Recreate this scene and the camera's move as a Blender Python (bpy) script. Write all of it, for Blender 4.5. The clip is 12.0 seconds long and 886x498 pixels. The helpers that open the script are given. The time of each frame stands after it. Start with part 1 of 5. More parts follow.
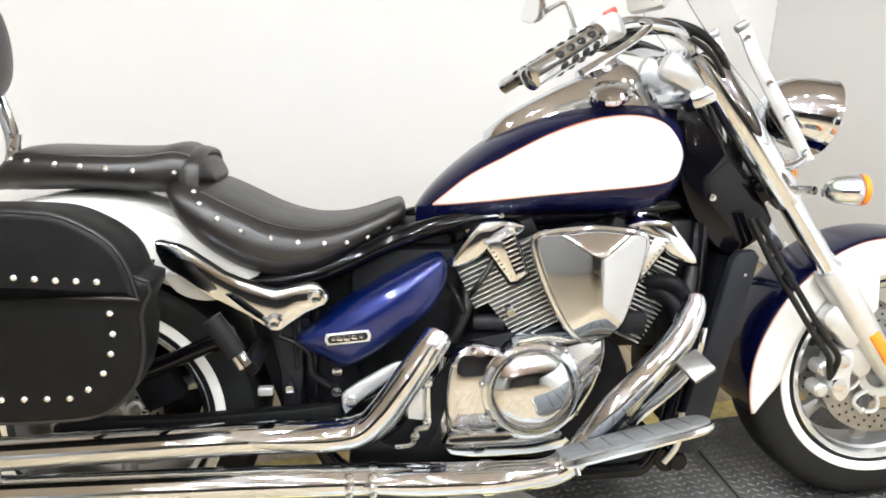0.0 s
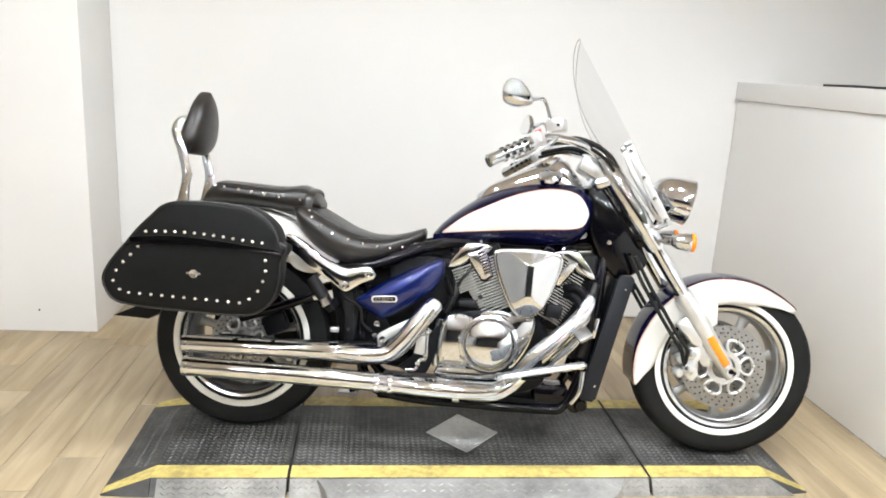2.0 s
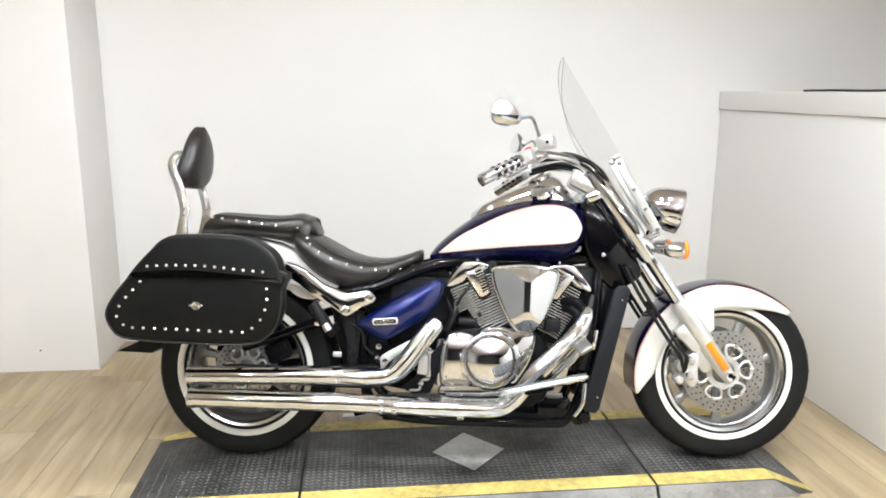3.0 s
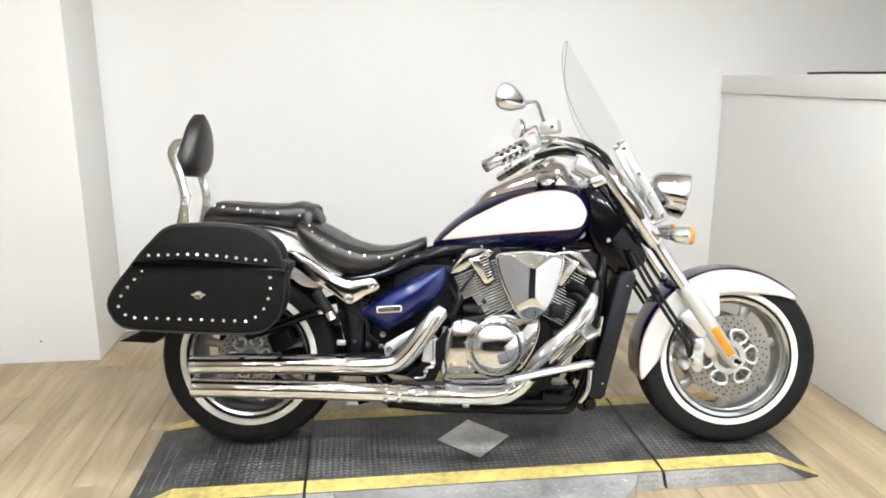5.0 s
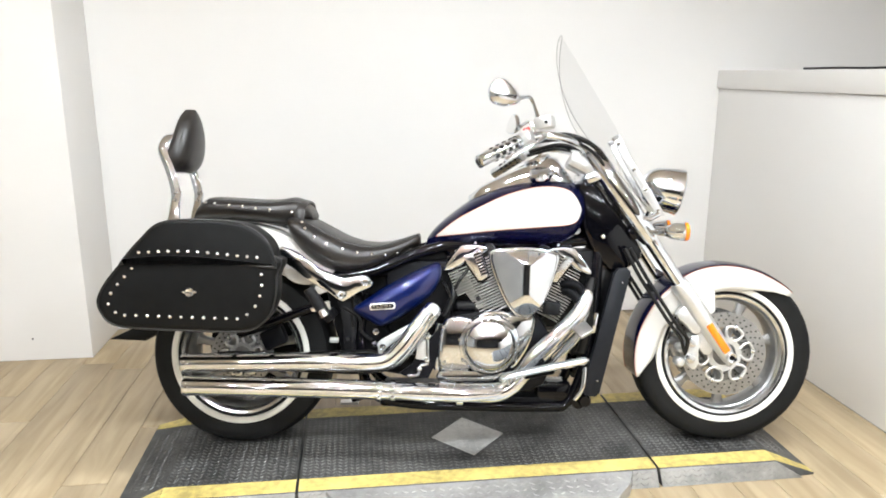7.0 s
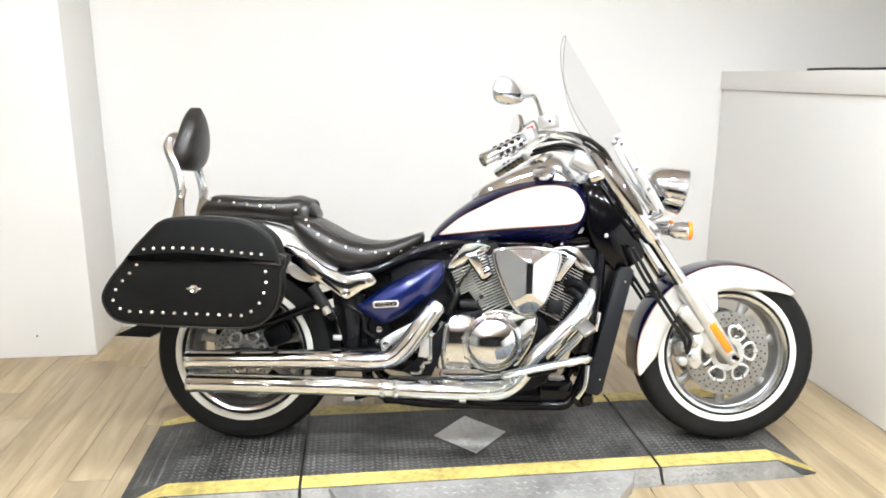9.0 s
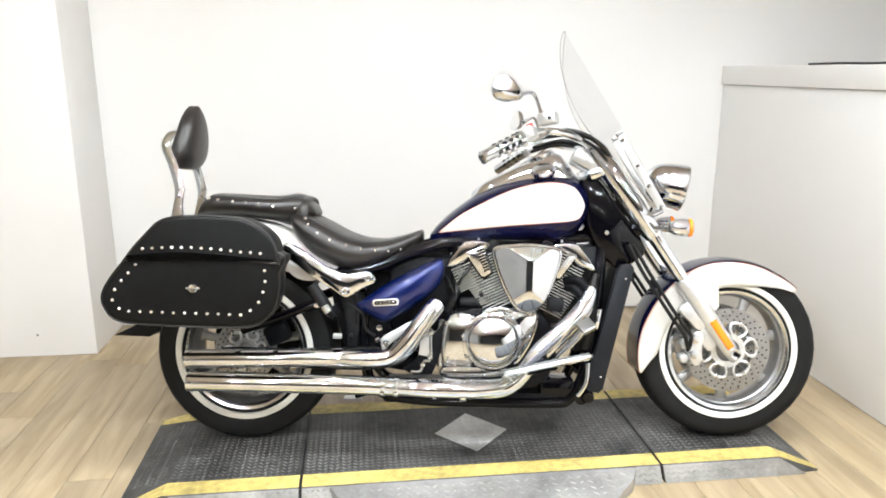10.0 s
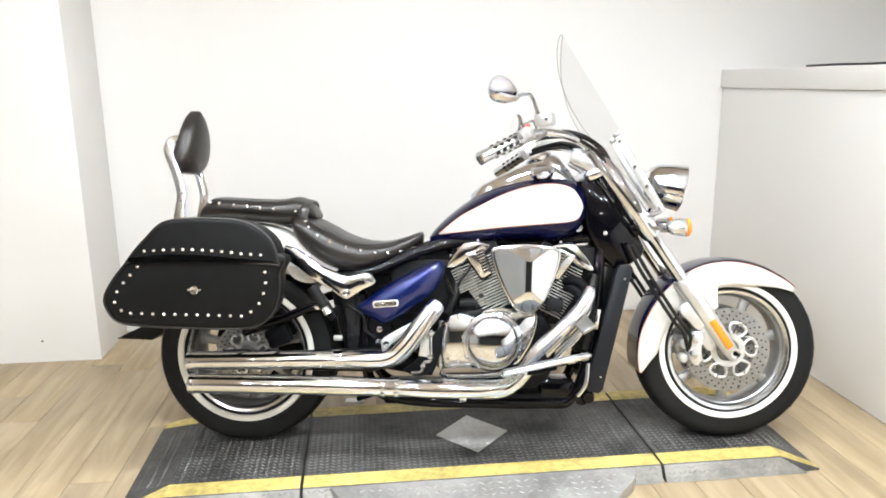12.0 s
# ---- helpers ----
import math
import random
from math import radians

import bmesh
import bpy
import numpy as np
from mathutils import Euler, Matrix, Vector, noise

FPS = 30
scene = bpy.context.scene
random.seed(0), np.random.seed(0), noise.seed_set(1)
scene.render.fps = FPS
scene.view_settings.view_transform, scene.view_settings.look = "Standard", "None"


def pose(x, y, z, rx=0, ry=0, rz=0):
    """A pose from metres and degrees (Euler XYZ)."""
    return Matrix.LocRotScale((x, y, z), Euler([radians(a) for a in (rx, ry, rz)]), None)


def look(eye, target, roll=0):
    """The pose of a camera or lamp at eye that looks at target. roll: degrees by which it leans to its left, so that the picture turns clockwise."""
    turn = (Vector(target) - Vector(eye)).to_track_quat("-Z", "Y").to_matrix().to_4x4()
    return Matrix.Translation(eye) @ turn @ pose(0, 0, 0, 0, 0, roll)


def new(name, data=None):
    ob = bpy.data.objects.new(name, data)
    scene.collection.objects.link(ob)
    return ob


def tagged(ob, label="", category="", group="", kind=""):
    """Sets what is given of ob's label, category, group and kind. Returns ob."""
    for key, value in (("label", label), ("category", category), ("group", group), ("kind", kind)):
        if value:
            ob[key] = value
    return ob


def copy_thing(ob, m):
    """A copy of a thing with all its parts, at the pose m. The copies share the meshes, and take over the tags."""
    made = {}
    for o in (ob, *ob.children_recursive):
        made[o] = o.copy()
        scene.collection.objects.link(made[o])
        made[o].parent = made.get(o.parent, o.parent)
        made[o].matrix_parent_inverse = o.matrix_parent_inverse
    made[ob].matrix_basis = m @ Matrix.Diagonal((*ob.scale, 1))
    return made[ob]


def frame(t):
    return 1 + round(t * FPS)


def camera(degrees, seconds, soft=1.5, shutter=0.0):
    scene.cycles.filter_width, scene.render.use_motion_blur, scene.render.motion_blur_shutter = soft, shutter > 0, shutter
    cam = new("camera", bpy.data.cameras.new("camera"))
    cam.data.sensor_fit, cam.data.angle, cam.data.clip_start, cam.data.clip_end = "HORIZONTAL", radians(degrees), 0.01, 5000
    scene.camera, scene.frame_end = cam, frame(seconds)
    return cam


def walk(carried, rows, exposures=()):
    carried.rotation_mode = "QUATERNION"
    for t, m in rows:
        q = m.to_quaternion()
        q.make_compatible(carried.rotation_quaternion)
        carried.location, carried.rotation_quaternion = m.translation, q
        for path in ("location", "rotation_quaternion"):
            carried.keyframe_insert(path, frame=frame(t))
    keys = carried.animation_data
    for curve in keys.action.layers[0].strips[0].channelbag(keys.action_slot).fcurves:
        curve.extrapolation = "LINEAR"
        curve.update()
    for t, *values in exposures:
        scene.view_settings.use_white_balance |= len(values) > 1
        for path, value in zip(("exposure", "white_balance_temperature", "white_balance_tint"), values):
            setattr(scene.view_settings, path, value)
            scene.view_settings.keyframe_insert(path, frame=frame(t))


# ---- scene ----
cam = camera(63.2, 12.0, soft=1.8)
PATH = [
    (0, (0.435, -1.43, 1.271), (0.823, 0.386, 0.53), -0.1),
    (0.5, (0.456, -1.813, 1.316), (0.688, 0.072, 0.69), 1.2),
    (1, (0.394, -2.142, 1.324), (0.722, -0.229, 0.839), 2.5),
    (1.5, (0.413, -2.38, 1.384), (0.654, -0.453, 0.906), 1.6),
    (2, (0.446, -2.528, 1.371), (0.657, -0.6, 0.883), 3.4),
    (2.5, (0.464, -2.571, 1.367), (0.723, -0.634, 0.939), 1.2),
    (3, (0.433, -2.564, 1.374), (0.659, -0.623, 0.945), 0.6),
    (5, (0.411, -2.541, 1.369), (0.645, -0.61, 0.905), 0.2),
    (5.5, (0.433, -2.547, 1.368), (0.65, -0.613, 0.908), -0.0),
    (6, (0.405, -2.531, 1.369), (0.651, -0.602, 0.902), 0.1),
    (6.5, (0.408, -2.522, 1.37), (0.657, -0.596, 0.891), 0.1),
    (7, (0.425, -2.523, 1.364), (0.667, -0.595, 0.891), 0.2),
    (9, (0.421, -2.533, 1.355), (0.656, -0.603, 0.886), 0.4),
    (9.5, (0.429, -2.534, 1.351), (0.657, -0.603, 0.884), 0.1),
    (10, (0.429, -2.524, 1.362), (0.659, -0.596, 0.88), 0.1),
    (10.5, (0.441, -2.533, 1.357), (0.666, -0.603, 0.884), -0.1),
    (11, (0.432, -2.525, 1.363), (0.664, -0.597, 0.883), -0.0),
    (11.5, (0.422, -2.524, 1.356), (0.66, -0.597, 0.879), 0.2),
    (12, (0.447, -2.549, 1.337), (0.663, -0.613, 0.882), -0.4),
]
walk(cam, [(t, look(eye, target, roll)) for t, eye, target, roll in PATH],
     [(0, 0.40), (1, 0.40), (2, 0.30), (3, 0.26), (5, 0.25), (6.5, 0.32), (9, 0.42), (12, 0.42)])

# ---- world and lights ----
world = bpy.data.worlds.new("world")
scene.world = world
world.use_nodes = True
world.node_tree.nodes["Background"].inputs[0].default_value = (0.9, 0.95, 1.0, 1)
world.node_tree.nodes["Background"].inputs[1].default_value = 0.05
scene.view_settings.exposure = 0.3

PLATE = 0.05          # height of the lift's deck
CEIL = 3.0
LAMP_POWER = 850.0    # emission of the ceiling lamps' lenses


# ---- materials ----
def material(name, colour, rough=0.5, metal=0.0, coat=0.0, grain=0.0, grain_scale=40.0, bump=0.0, bump_scale=200.0,
             rough_var=0.0, spec=0.5, stretch=(1, 1, 1), coat_rough=0.03):
    m = bpy.data.materials.new(name)
    m.use_nodes = True
    nt = m.node_tree
    b = nt.nodes["Principled BSDF"]
    b.inputs["Base Color"].default_value = (*colour, 1)
    b.inputs["Roughness"].default_value = rough
    b.inputs["Metallic"].default_value = metal
    b.inputs["Coat Weight"].default_value = coat
    b.inputs["Coat Roughness"].default_value = coat_rough
    b.inputs["Specular IOR Level"].default_value = spec
    tc = nt.nodes.new("ShaderNodeTexCoord")
    mp = nt.nodes.new("ShaderNodeMapping")
    mp.inputs["Scale"].default_value = stretch
    nt.links.new(tc.outputs["Object"], mp.inputs[0])
    if grain or rough_var:
        n1 = nt.nodes.new("ShaderNodeTexNoise")
        n1.inputs["Scale"].default_value = grain_scale
        n1.inputs["Detail"].default_value = 6
        n2 = nt.nodes.new("ShaderNodeTexNoise")
        n2.inputs["Scale"].default_value = grain_scale * 0.13
        n2.inputs["Detail"].default_value = 3
        mix = nt.nodes.new("ShaderNodeMath")
        mix.operation = "ADD"
        nt.links.new(mp.outputs[0], n1.inputs["Vector"])
        nt.links.new(mp.outputs[0], n2.inputs["Vector"])
        nt.links.new(n1.outputs["Fac"], mix.inputs[0])
        nt.links.new(n2.outputs["Fac"], mix.inputs[1])
        if grain:
            ramp = nt.nodes.new("ShaderNodeMapRange")
            ramp.inputs["From Min"].default_value = 0.7
            ramp.inputs["From Max"].default_value = 1.3
            ramp.inputs["To Min"].default_value = 1 - grain
            ramp.inputs["To Max"].default_value = 1 + grain
            mul = nt.nodes.new("ShaderNodeVectorMath")
            mul.operation = "SCALE"
            mul.inputs[0].default_value = colour
            nt.links.new(mix.outputs[0], ramp.inputs["Value"])
            nt.links.new(ramp.outputs[0], mul.inputs["Scale"])
            nt.links.new(mul.outputs[0], b.inputs["Base Color"])
        if rough_var:
            rr = nt.nodes.new("ShaderNodeMapRange")
            rr.inputs["From Min"].default_value = 0.7
            rr.inputs["From Max"].default_value = 1.3
            rr.inputs["To Min"].default_value = max(rough - rough_var, 0.01)
            rr.inputs["To Max"].default_value = rough + rough_var
            nt.links.new(mix.outputs[0], rr.inputs["Value"])
            nt.links.new(rr.outputs[0], b.inputs["Roughness"])
    if bump:
        n3 = nt.nodes.new("ShaderNodeTexNoise")
        n3.inputs["Scale"].default_value = bump_scale
        n3.inputs["Detail"].default_value = 4
        bp = nt.nodes.new("ShaderNodeBump")
        bp.inputs["Strength"].default_value = bump
        bp.inputs["Distance"].default_value = 0.002
        nt.links.new(mp.outputs[0], n3.inputs["Vector"])
        nt.links.new(n3.outputs["Fac"], bp.inputs["Height"])
        nt.links.new(bp.outputs[0], b.inputs["Normal"])
    return m


CHROME = material("chrome", (0.745, 0.78, 0.83), 0.05, 1.0, rough_var=0.025, grain_scale=9)
CHROME_DULL = material("worn_chrome", (0.73, 0.755, 0.79), 0.16, 1.0, rough_var=0.06, grain_scale=20)
STEEL = material("brushed_steel", (0.36, 0.36, 0.355), 0.36, 1.0, rough_var=0.1, grain=0.15, grain_scale=60)
CAST = material("silver_cast_alloy", (0.66, 0.66, 0.65), 0.36, 0.75, grain=0.08, bump=0.1)
STUDS_METAL = material("polished_stud", (0.93, 0.93, 0.92), 0.24, 1.0)
RIMALLOY = material("grey_cast_rim", (0.36, 0.36, 0.355), 0.36, 0.75, grain=0.1, bump=0.1)
LEATHER = material("black_leather", (0.005, 0.005, 0.005), 0.44, bump=0.16, bump_scale=260, rough_var=0.07, grain=0.25, grain_scale=30, spec=0.15)
SEATHIDE = material("seat_vinyl", (0.013, 0.011, 0.010), 0.36, bump=0.25, bump_scale=320, rough_var=0.06, grain=0.25, grain_scale=25, spec=0.55)
PIPING = material("black_piping", (0.008, 0.008, 0.008), 0.35)
BLUE = material("deep_blue_paint", (0.0018, 0.0026, 0.021), 0.20, 0.0, spec=0.10, coat_rough=0.06, coat=0.42, grain=0.12, grain_scale=900)
BLUE_FLAKE = material("metallic_blue_paint", (0.001, 0.011, 0.105), 0.31, 0.6, coat_rough=0.06, coat=1.0, grain=0.2, grain_scale=1200)
WHITE = material("pearl_white_paint", (0.585, 0.568, 0.53), 0.25, 0.0, coat=1.0, grain=0.015, grain_scale=500)
STRIPE = material("copper_pinstripe", (0.42, 0.12, 0.06), 0.35, coat=0.5)
GLOSS = material("gloss_black_paint", (0.002, 0.002, 0.003), 0.10, spec=0.10, coat=0.35, rough_var=0.04, grain_scale=14)
SATIN = material("satin_black_metal", (0.005, 0.005, 0.006), 0.42, 0.0, spec=0.10, grain=0.3, grain_scale=25, rough_var=0.12)
PLASTIC = material("black_plastic", (0.007, 0.007, 0.008), 0.5, spec=0.22, grain=0.2, grain_scale=30, bump=0.1)
RADIATOR = material("dark_grey_plastic", (0.010, 0.011, 0.014), 0.42, spec=0.22, grain=0.15, grain_scale=20, bump=0.08)
RUBBER = material("tyre_rubber", (0.0085, 0.0085, 0.0085), 0.62, spec=0.17, grain=0.35, grain_scale=18, rough_var=0.1, bump=0.15)
WHITEWALL = material("whitewall_rubber", (0.74, 0.72, 0.66), 0.55, grain=0.06, grain_scale=30)
HOSE = material("hose_rubber", (0.006, 0.006, 0.006), 0.38, spec=0.3)
AMBER = material("amber_plastic", (0.92, 0.22, 0.008), 0.22, coat=0.5)
RED = material("red_plastic", (0.62, 0.03, 0.02), 0.3)
GREYPAD = material("grey_rubber_pad", (0.11, 0.11, 0.108), 0.6, grain=0.2, grain_scale=60, bump=0.3)
FIN = material("machined_fin", (0.62, 0.615, 0.60), 0.34, 0.85, grain=0.1)
FINBLACK = material("black_fin", (0.005, 0.005, 0.005), 0.45, spec=0.12)
WALLPAINT = material("white_wall_paint", (0.79, 0.775, 0.755), 0.55, grain=0.012, grain_scale=3, bump=0.04, bump_scale=90)
CEILPAINT = material("tan_ceiling_tile", (0.66, 0.585, 0.51), 0.8, grain=0.05, grain_scale=5)
GREYWALL = material("grey_wall_paint", (0.52, 0.52, 0.51), 0.6, grain=0.06, grain_scale=3)
DARKWALL = material("dark_grey_wall_paint", (0.075, 0.075, 0.08), 0.6, grain=0.1, grain_scale=3)
YELLOW = material("yellow_floor_tape", (0.50, 0.395, 0.125), 0.55, grain=0.40, grain_scale=48, rough_var=0.1)
SLOT = material("black_rubber_joint", (0.012, 0.012, 0.012), 0.5)


def worn_material(name, dark, light, rough, metal=0.0):
    """A trodden surface: dark oily patches, dust, fine scuffs."""
    m = material(name, light, rough, metal, rough_var=0.1, grain_scale=30)
    nt = m.node_tree
    tc = nt.nodes["Texture Coordinate"]
    a = nt.nodes.new("ShaderNodeTexNoise")
    a.inputs["Scale"].default_value = 4.5
    a.inputs["Detail"].default_value = 7
    a.inputs["Roughness"].default_value = 0.66
    b = nt.nodes.new("ShaderNodeTexNoise")
    b.inputs["Scale"].default_value = 70
    b.inputs["Detail"].default_value = 3
    ma = nt.nodes.new("ShaderNodeMapRange")
    ma.inputs["From Min"].default_value, ma.inputs["From Max"].default_value = 0.30, 0.62
    add = nt.nodes.new("ShaderNodeMath")
    add.operation = "MULTIPLY_ADD"
    add.inputs[1].default_value = 0.5
    mx = nt.nodes.new("ShaderNodeMixRGB")
    mx.inputs[1].default_value, mx.inputs[2].default_value = (*dark, 1), (*light, 1)
    sub = nt.nodes.new("ShaderNodeMath")
    sub.inputs[1].default_value = -0.25
    nt.links.new(tc.outputs["Object"], a.inputs["Vector"])
    nt.links.new(tc.outputs["Object"], b.inputs["Vector"])
    nt.links.new(a.outputs["Fac"], ma.inputs["Value"])
    nt.links.new(b.outputs["Fac"], add.inputs[0])
    nt.links.new(ma.outputs[0], add.inputs[2])
    nt.links.new(add.outputs[0], sub.inputs[0])
    nt.links.new(sub.outputs[0], mx.inputs[0])
    nt.links.new(mx.outputs[0], nt.nodes["Principled BSDF"].inputs["Base Color"])
    return m


DECK = worn_material("worn_black_deck", (0.006, 0.006, 0.006), (0.062, 0.060, 0.057), 0.55)
TREAD = worn_material("aluminium_tread_plate", (0.17, 0.165, 0.16), (0.40, 0.39, 0.375), 0.44, 0.4)
# Darker tone of the tread plate, for the skirts and the foot joint.
TREAD_DARK = worn_material("scuffed_tread_plate", (0.10, 0.096, 0.088), (0.27, 0.26, 0.24), 0.46, 0.3)
BARE = worn_material("bare_tread_plate", (0.30, 0.29, 0.28), (0.60, 0.59, 0.57), 0.36, 0.5)
DECKLUG = worn_material("deck_tread_lug", (0.015, 0.015, 0.015), (0.142, 0.139, 0.134), 0.40)


def plank_material(name, joined):
    """joined: the planks are islands of one mesh."""
    m = material(name, (0.42, 0.33, 0.22), 0.42)
    nt = m.node_tree
    b = nt.nodes["Principled BSDF"]
    geo = nt.nodes.new("ShaderNodeNewGeometry")
    chance = geo.outputs["Random Per Island"] if joined else nt.nodes.new("ShaderNodeObjectInfo").outputs["Random"]
    add = nt.nodes.new("ShaderNodeVectorMath")
    add.operation = "ADD"
    comb = nt.nodes.new("ShaderNodeCombineXYZ")
    sc = nt.nodes.new("ShaderNodeMath")
    sc.operation = "MULTIPLY"
    sc.inputs[1].default_value = 37.0
    nt.links.new(chance, sc.inputs[0])
    nt.links.new(sc.outputs[0], comb.inputs[0])
    nt.links.new(sc.outputs[0], comb.inputs[2])
    nt.links.new(geo.outputs["Position"], add.inputs[0])
    nt.links.new(comb.outputs[0], add.inputs[1])
    mp = nt.nodes.new("ShaderNodeMapping")
    mp.inputs["Scale"].default_value = (9, 0.9, 9)
    nt.links.new(add.outputs[0], mp.inputs[0])
    n1 = nt.nodes.new("ShaderNodeTexNoise")
    n1.inputs["Scale"].default_value = 2.2
    n1.inputs["Detail"].default_value = 8
    n1.inputs["Distortion"].default_value = 0.8
    nt.links.new(mp.outputs[0], n1.inputs["Vector"])
    ramp = nt.nodes.new("ShaderNodeValToRGB")
    e = ramp.color_ramp.elements
    e[0].position, e[0].color = 0.32, (0.288, 0.216, 0.128, 1)
    e[1].position, e[1].color = 0.68, (0.415, 0.325, 0.206, 1)
    mid = e.new(0.5)
    mid.color = (0.350, 0.270, 0.167, 1)
    nt.links.new(n1.outputs["Fac"], ramp.inputs[0])
    val = nt.nodes.new("ShaderNodeMapRange")
    val.inputs["To Min"].default_value = 0.95
    val.inputs["To Max"].default_value = 1.05
    nt.links.new(chance, val.inputs["Value"])
    mul = nt.nodes.new("ShaderNodeVectorMath")
    mul.operation = "SCALE"
    nt.links.new(ramp.outputs[0], mul.inputs[0])
    nt.links.new(val.outputs[0], mul.inputs["Scale"])
    nt.links.new(mul.outputs[0], b.inputs["Base Color"])
    return m


PLANK = plank_material("oak_plank", False)
PLANK_FAR = plank_material("oak_plank_joined", True)


def glass_material(name, tint, rough, share):
    m = bpy.data.materials.new(name)
    m.use_nodes = True
    nt = m.node_tree
    nt.nodes.remove(nt.nodes["Principled BSDF"])
    out = nt.nodes["Material Output"]
    tr = nt.nodes.new("ShaderNodeBsdfTransparent")
    tr.inputs[0].default_value = (*tint, 1)
    gl = nt.nodes.new("ShaderNodeBsdfGlossy")
    gl.inputs["Roughness"].default_value = rough
    mix = nt.nodes.new("ShaderNodeMixShader")
    mix.inputs[0].default_value = share
    nt.links.new(tr.outputs[0], mix.inputs[1])
    nt.links.new(gl.outputs[0], mix.inputs[2])
    nt.links.new(mix.outputs[0], out.inputs[0])
    return m


SHIELD = glass_material("clear_acrylic", (0.965, 0.965, 0.965), 0.03, 0.045)
LENS = glass_material("clear_lens", (0.96, 0.96, 0.96), 0.02, 0.1)


def emitter(name, colour, strength):
    m = bpy.data.materials.new(name)
    m.use_nodes = True
    nt = m.node_tree
    b = nt.nodes["Principled BSDF"]
    b.inputs["Base Color"].default_value = (0.9, 0.9, 0.9, 1)
    b.inputs["Emission Color"].default_value = (*colour, 1)
    b.inputs["Emission Strength"].default_value = strength
    return m


LAMPLENS = emitter("lit_lamp_lens", (0.90, 0.955, 1.0), LAMP_POWER)


# ---- mesh tools ----
V = Vector


def spline(points, k=6, closed=False):
    """Catmull-Rom through the points, k steps a span."""
    pts = [V(p) for p in points]
    n = len(pts)
    out = []
    spans = n if closed else n - 1
    for i in range(spans):
        if closed:
            a, b, c, d = pts[(i - 1) % n], pts[i], pts[(i + 1) % n], pts[(i + 2) % n]
        else:
            a, b, c, d = pts[max(i - 1, 0)], pts[i], pts[i + 1], pts[min(i + 2, n - 1)]
        for j in range(k):
            t = j / k
            out.append(0.5 * ((2 * b) + (c - a) * t + (2 * a - 5 * b + 4 * c - d) * t * t + (3 * b - a - 3 * c + d) * t ** 3))
    if not closed:
        out.append(pts[-1])
    return out


def lerp_table(table, x):
    """Piecewise cubic-smooth look-up in rows of (x, value, ...)."""
    if x <= table[0][0]:
        return table[0][1:]
    for a, b in zip(table, table[1:]):
        if x <= b[0]:
            t = (x - a[0]) / (b[0] - a[0])
            return tuple(p + (q - p) * t for p, q in zip(a[1:], b[1:]))
    return table[-1][1:]


def loft(rings, bm=None, caps=True, closed_ring=True):
    bm = bm or bmesh.new()
    rows = [[bm.verts.new(p) for p in ring] for ring in rings]
    n = len(rows[0])
    for r, s in zip(rows, rows[1:]):
        for i in range(n if closed_ring else n - 1):
            j = (i + 1) % n
            bm.faces.new((r[i], r[j], s[j], s[i]))
    if caps and closed_ring:
        bm.faces.new(rows[0][::-1])
        bm.faces.new(rows[-1])
    return bm


def tube(points, r, n=12, k=5, smooth=True, bm=None, flat=1.0):
    path = spline(points, k) if smooth and len(points) > 2 else [V(p) for p in points]
    rads = r if isinstance(r, (list, tuple)) else [r]
    rings = []
    side = None
    for i, p in enumerate(path):
        d = (path[min(i + 1, len(path) - 1)] - path[max(i - 1, 0)]).normalized()
        if side is None:
            up = V((0, 0, 1)) if abs(d.z) < 0.9 else V((1, 0, 0))
            side = d.cross(up).normalized()
        else:
            side = (side - d * side.dot(d)).normalized()
        up = side.cross(d)
        f = i / max(len(path) - 1, 1) * (len(rads) - 1)
        j = min(int(f), len(rads) - 2) if len(rads) > 1 else 0
        rad = rads[0] if len(rads) == 1 else rads[j] + (rads[j + 1] - rads[j]) * (f - j)
        rings.append([p + side * math.cos(a) * rad * flat + up * math.sin(a) * rad for a in (2 * math.pi * q / n for q in range(n))])
    return loft(rings, bm)


def lathe(profile, centre=(0, 0, 0), axis="y", n=48, bm=None, closed=False):
    """Revolve rows of (along, radius) about an axis through centre."""
    bm = bm or bmesh.new()
    c = V(centre)
    rings = []
    for al, r in profile:
        ring = []
        for q in range(n):
            a = 2 * math.pi * q / n
            u, v = math.cos(a) * r, math.sin(a) * r
            o = {"x": (al, u, v), "y": (u, al, v), "z": (u, v, al)}[axis]
            ring.append(c + V(o))
        rings.append(ring)
    if closed:
        rings.append(rings[0])
        rows = [[bm.verts.new(p) for p in ring] for ring in rings[:-1]]
        rows.append(rows[0])
        for r, s in zip(rows, rows[1:]):
            for i in range(n):
                j = (i + 1) % n
                bm.faces.new((r[i], r[j], s[j], s[i]))
        return bm
    return loft(rings, bm)


def shrink(outline, d):
    """The closed 2D outline, moved in by d."""
    n = len(outline)
    area = sum(outline[i][0] * outline[(i + 1) % n][1] - outline[(i + 1) % n][0] * outline[i][1] for i in range(n))
    s = 1 if area > 0 else -1
    out = []
    for i in range(n):
        p, q, r = (V((*outline[k % n], 0)) for k in (i - 1, i, i + 1))
        t1, t2 = (q - p), (r - q)
        t = (t1.normalized() + t2.normalized())
        if t.length < 1e-6:
            t = t1
        t.normalize()
        out.append((q.x - s * t.y * d, q.y + s * t.x * d))
    return out


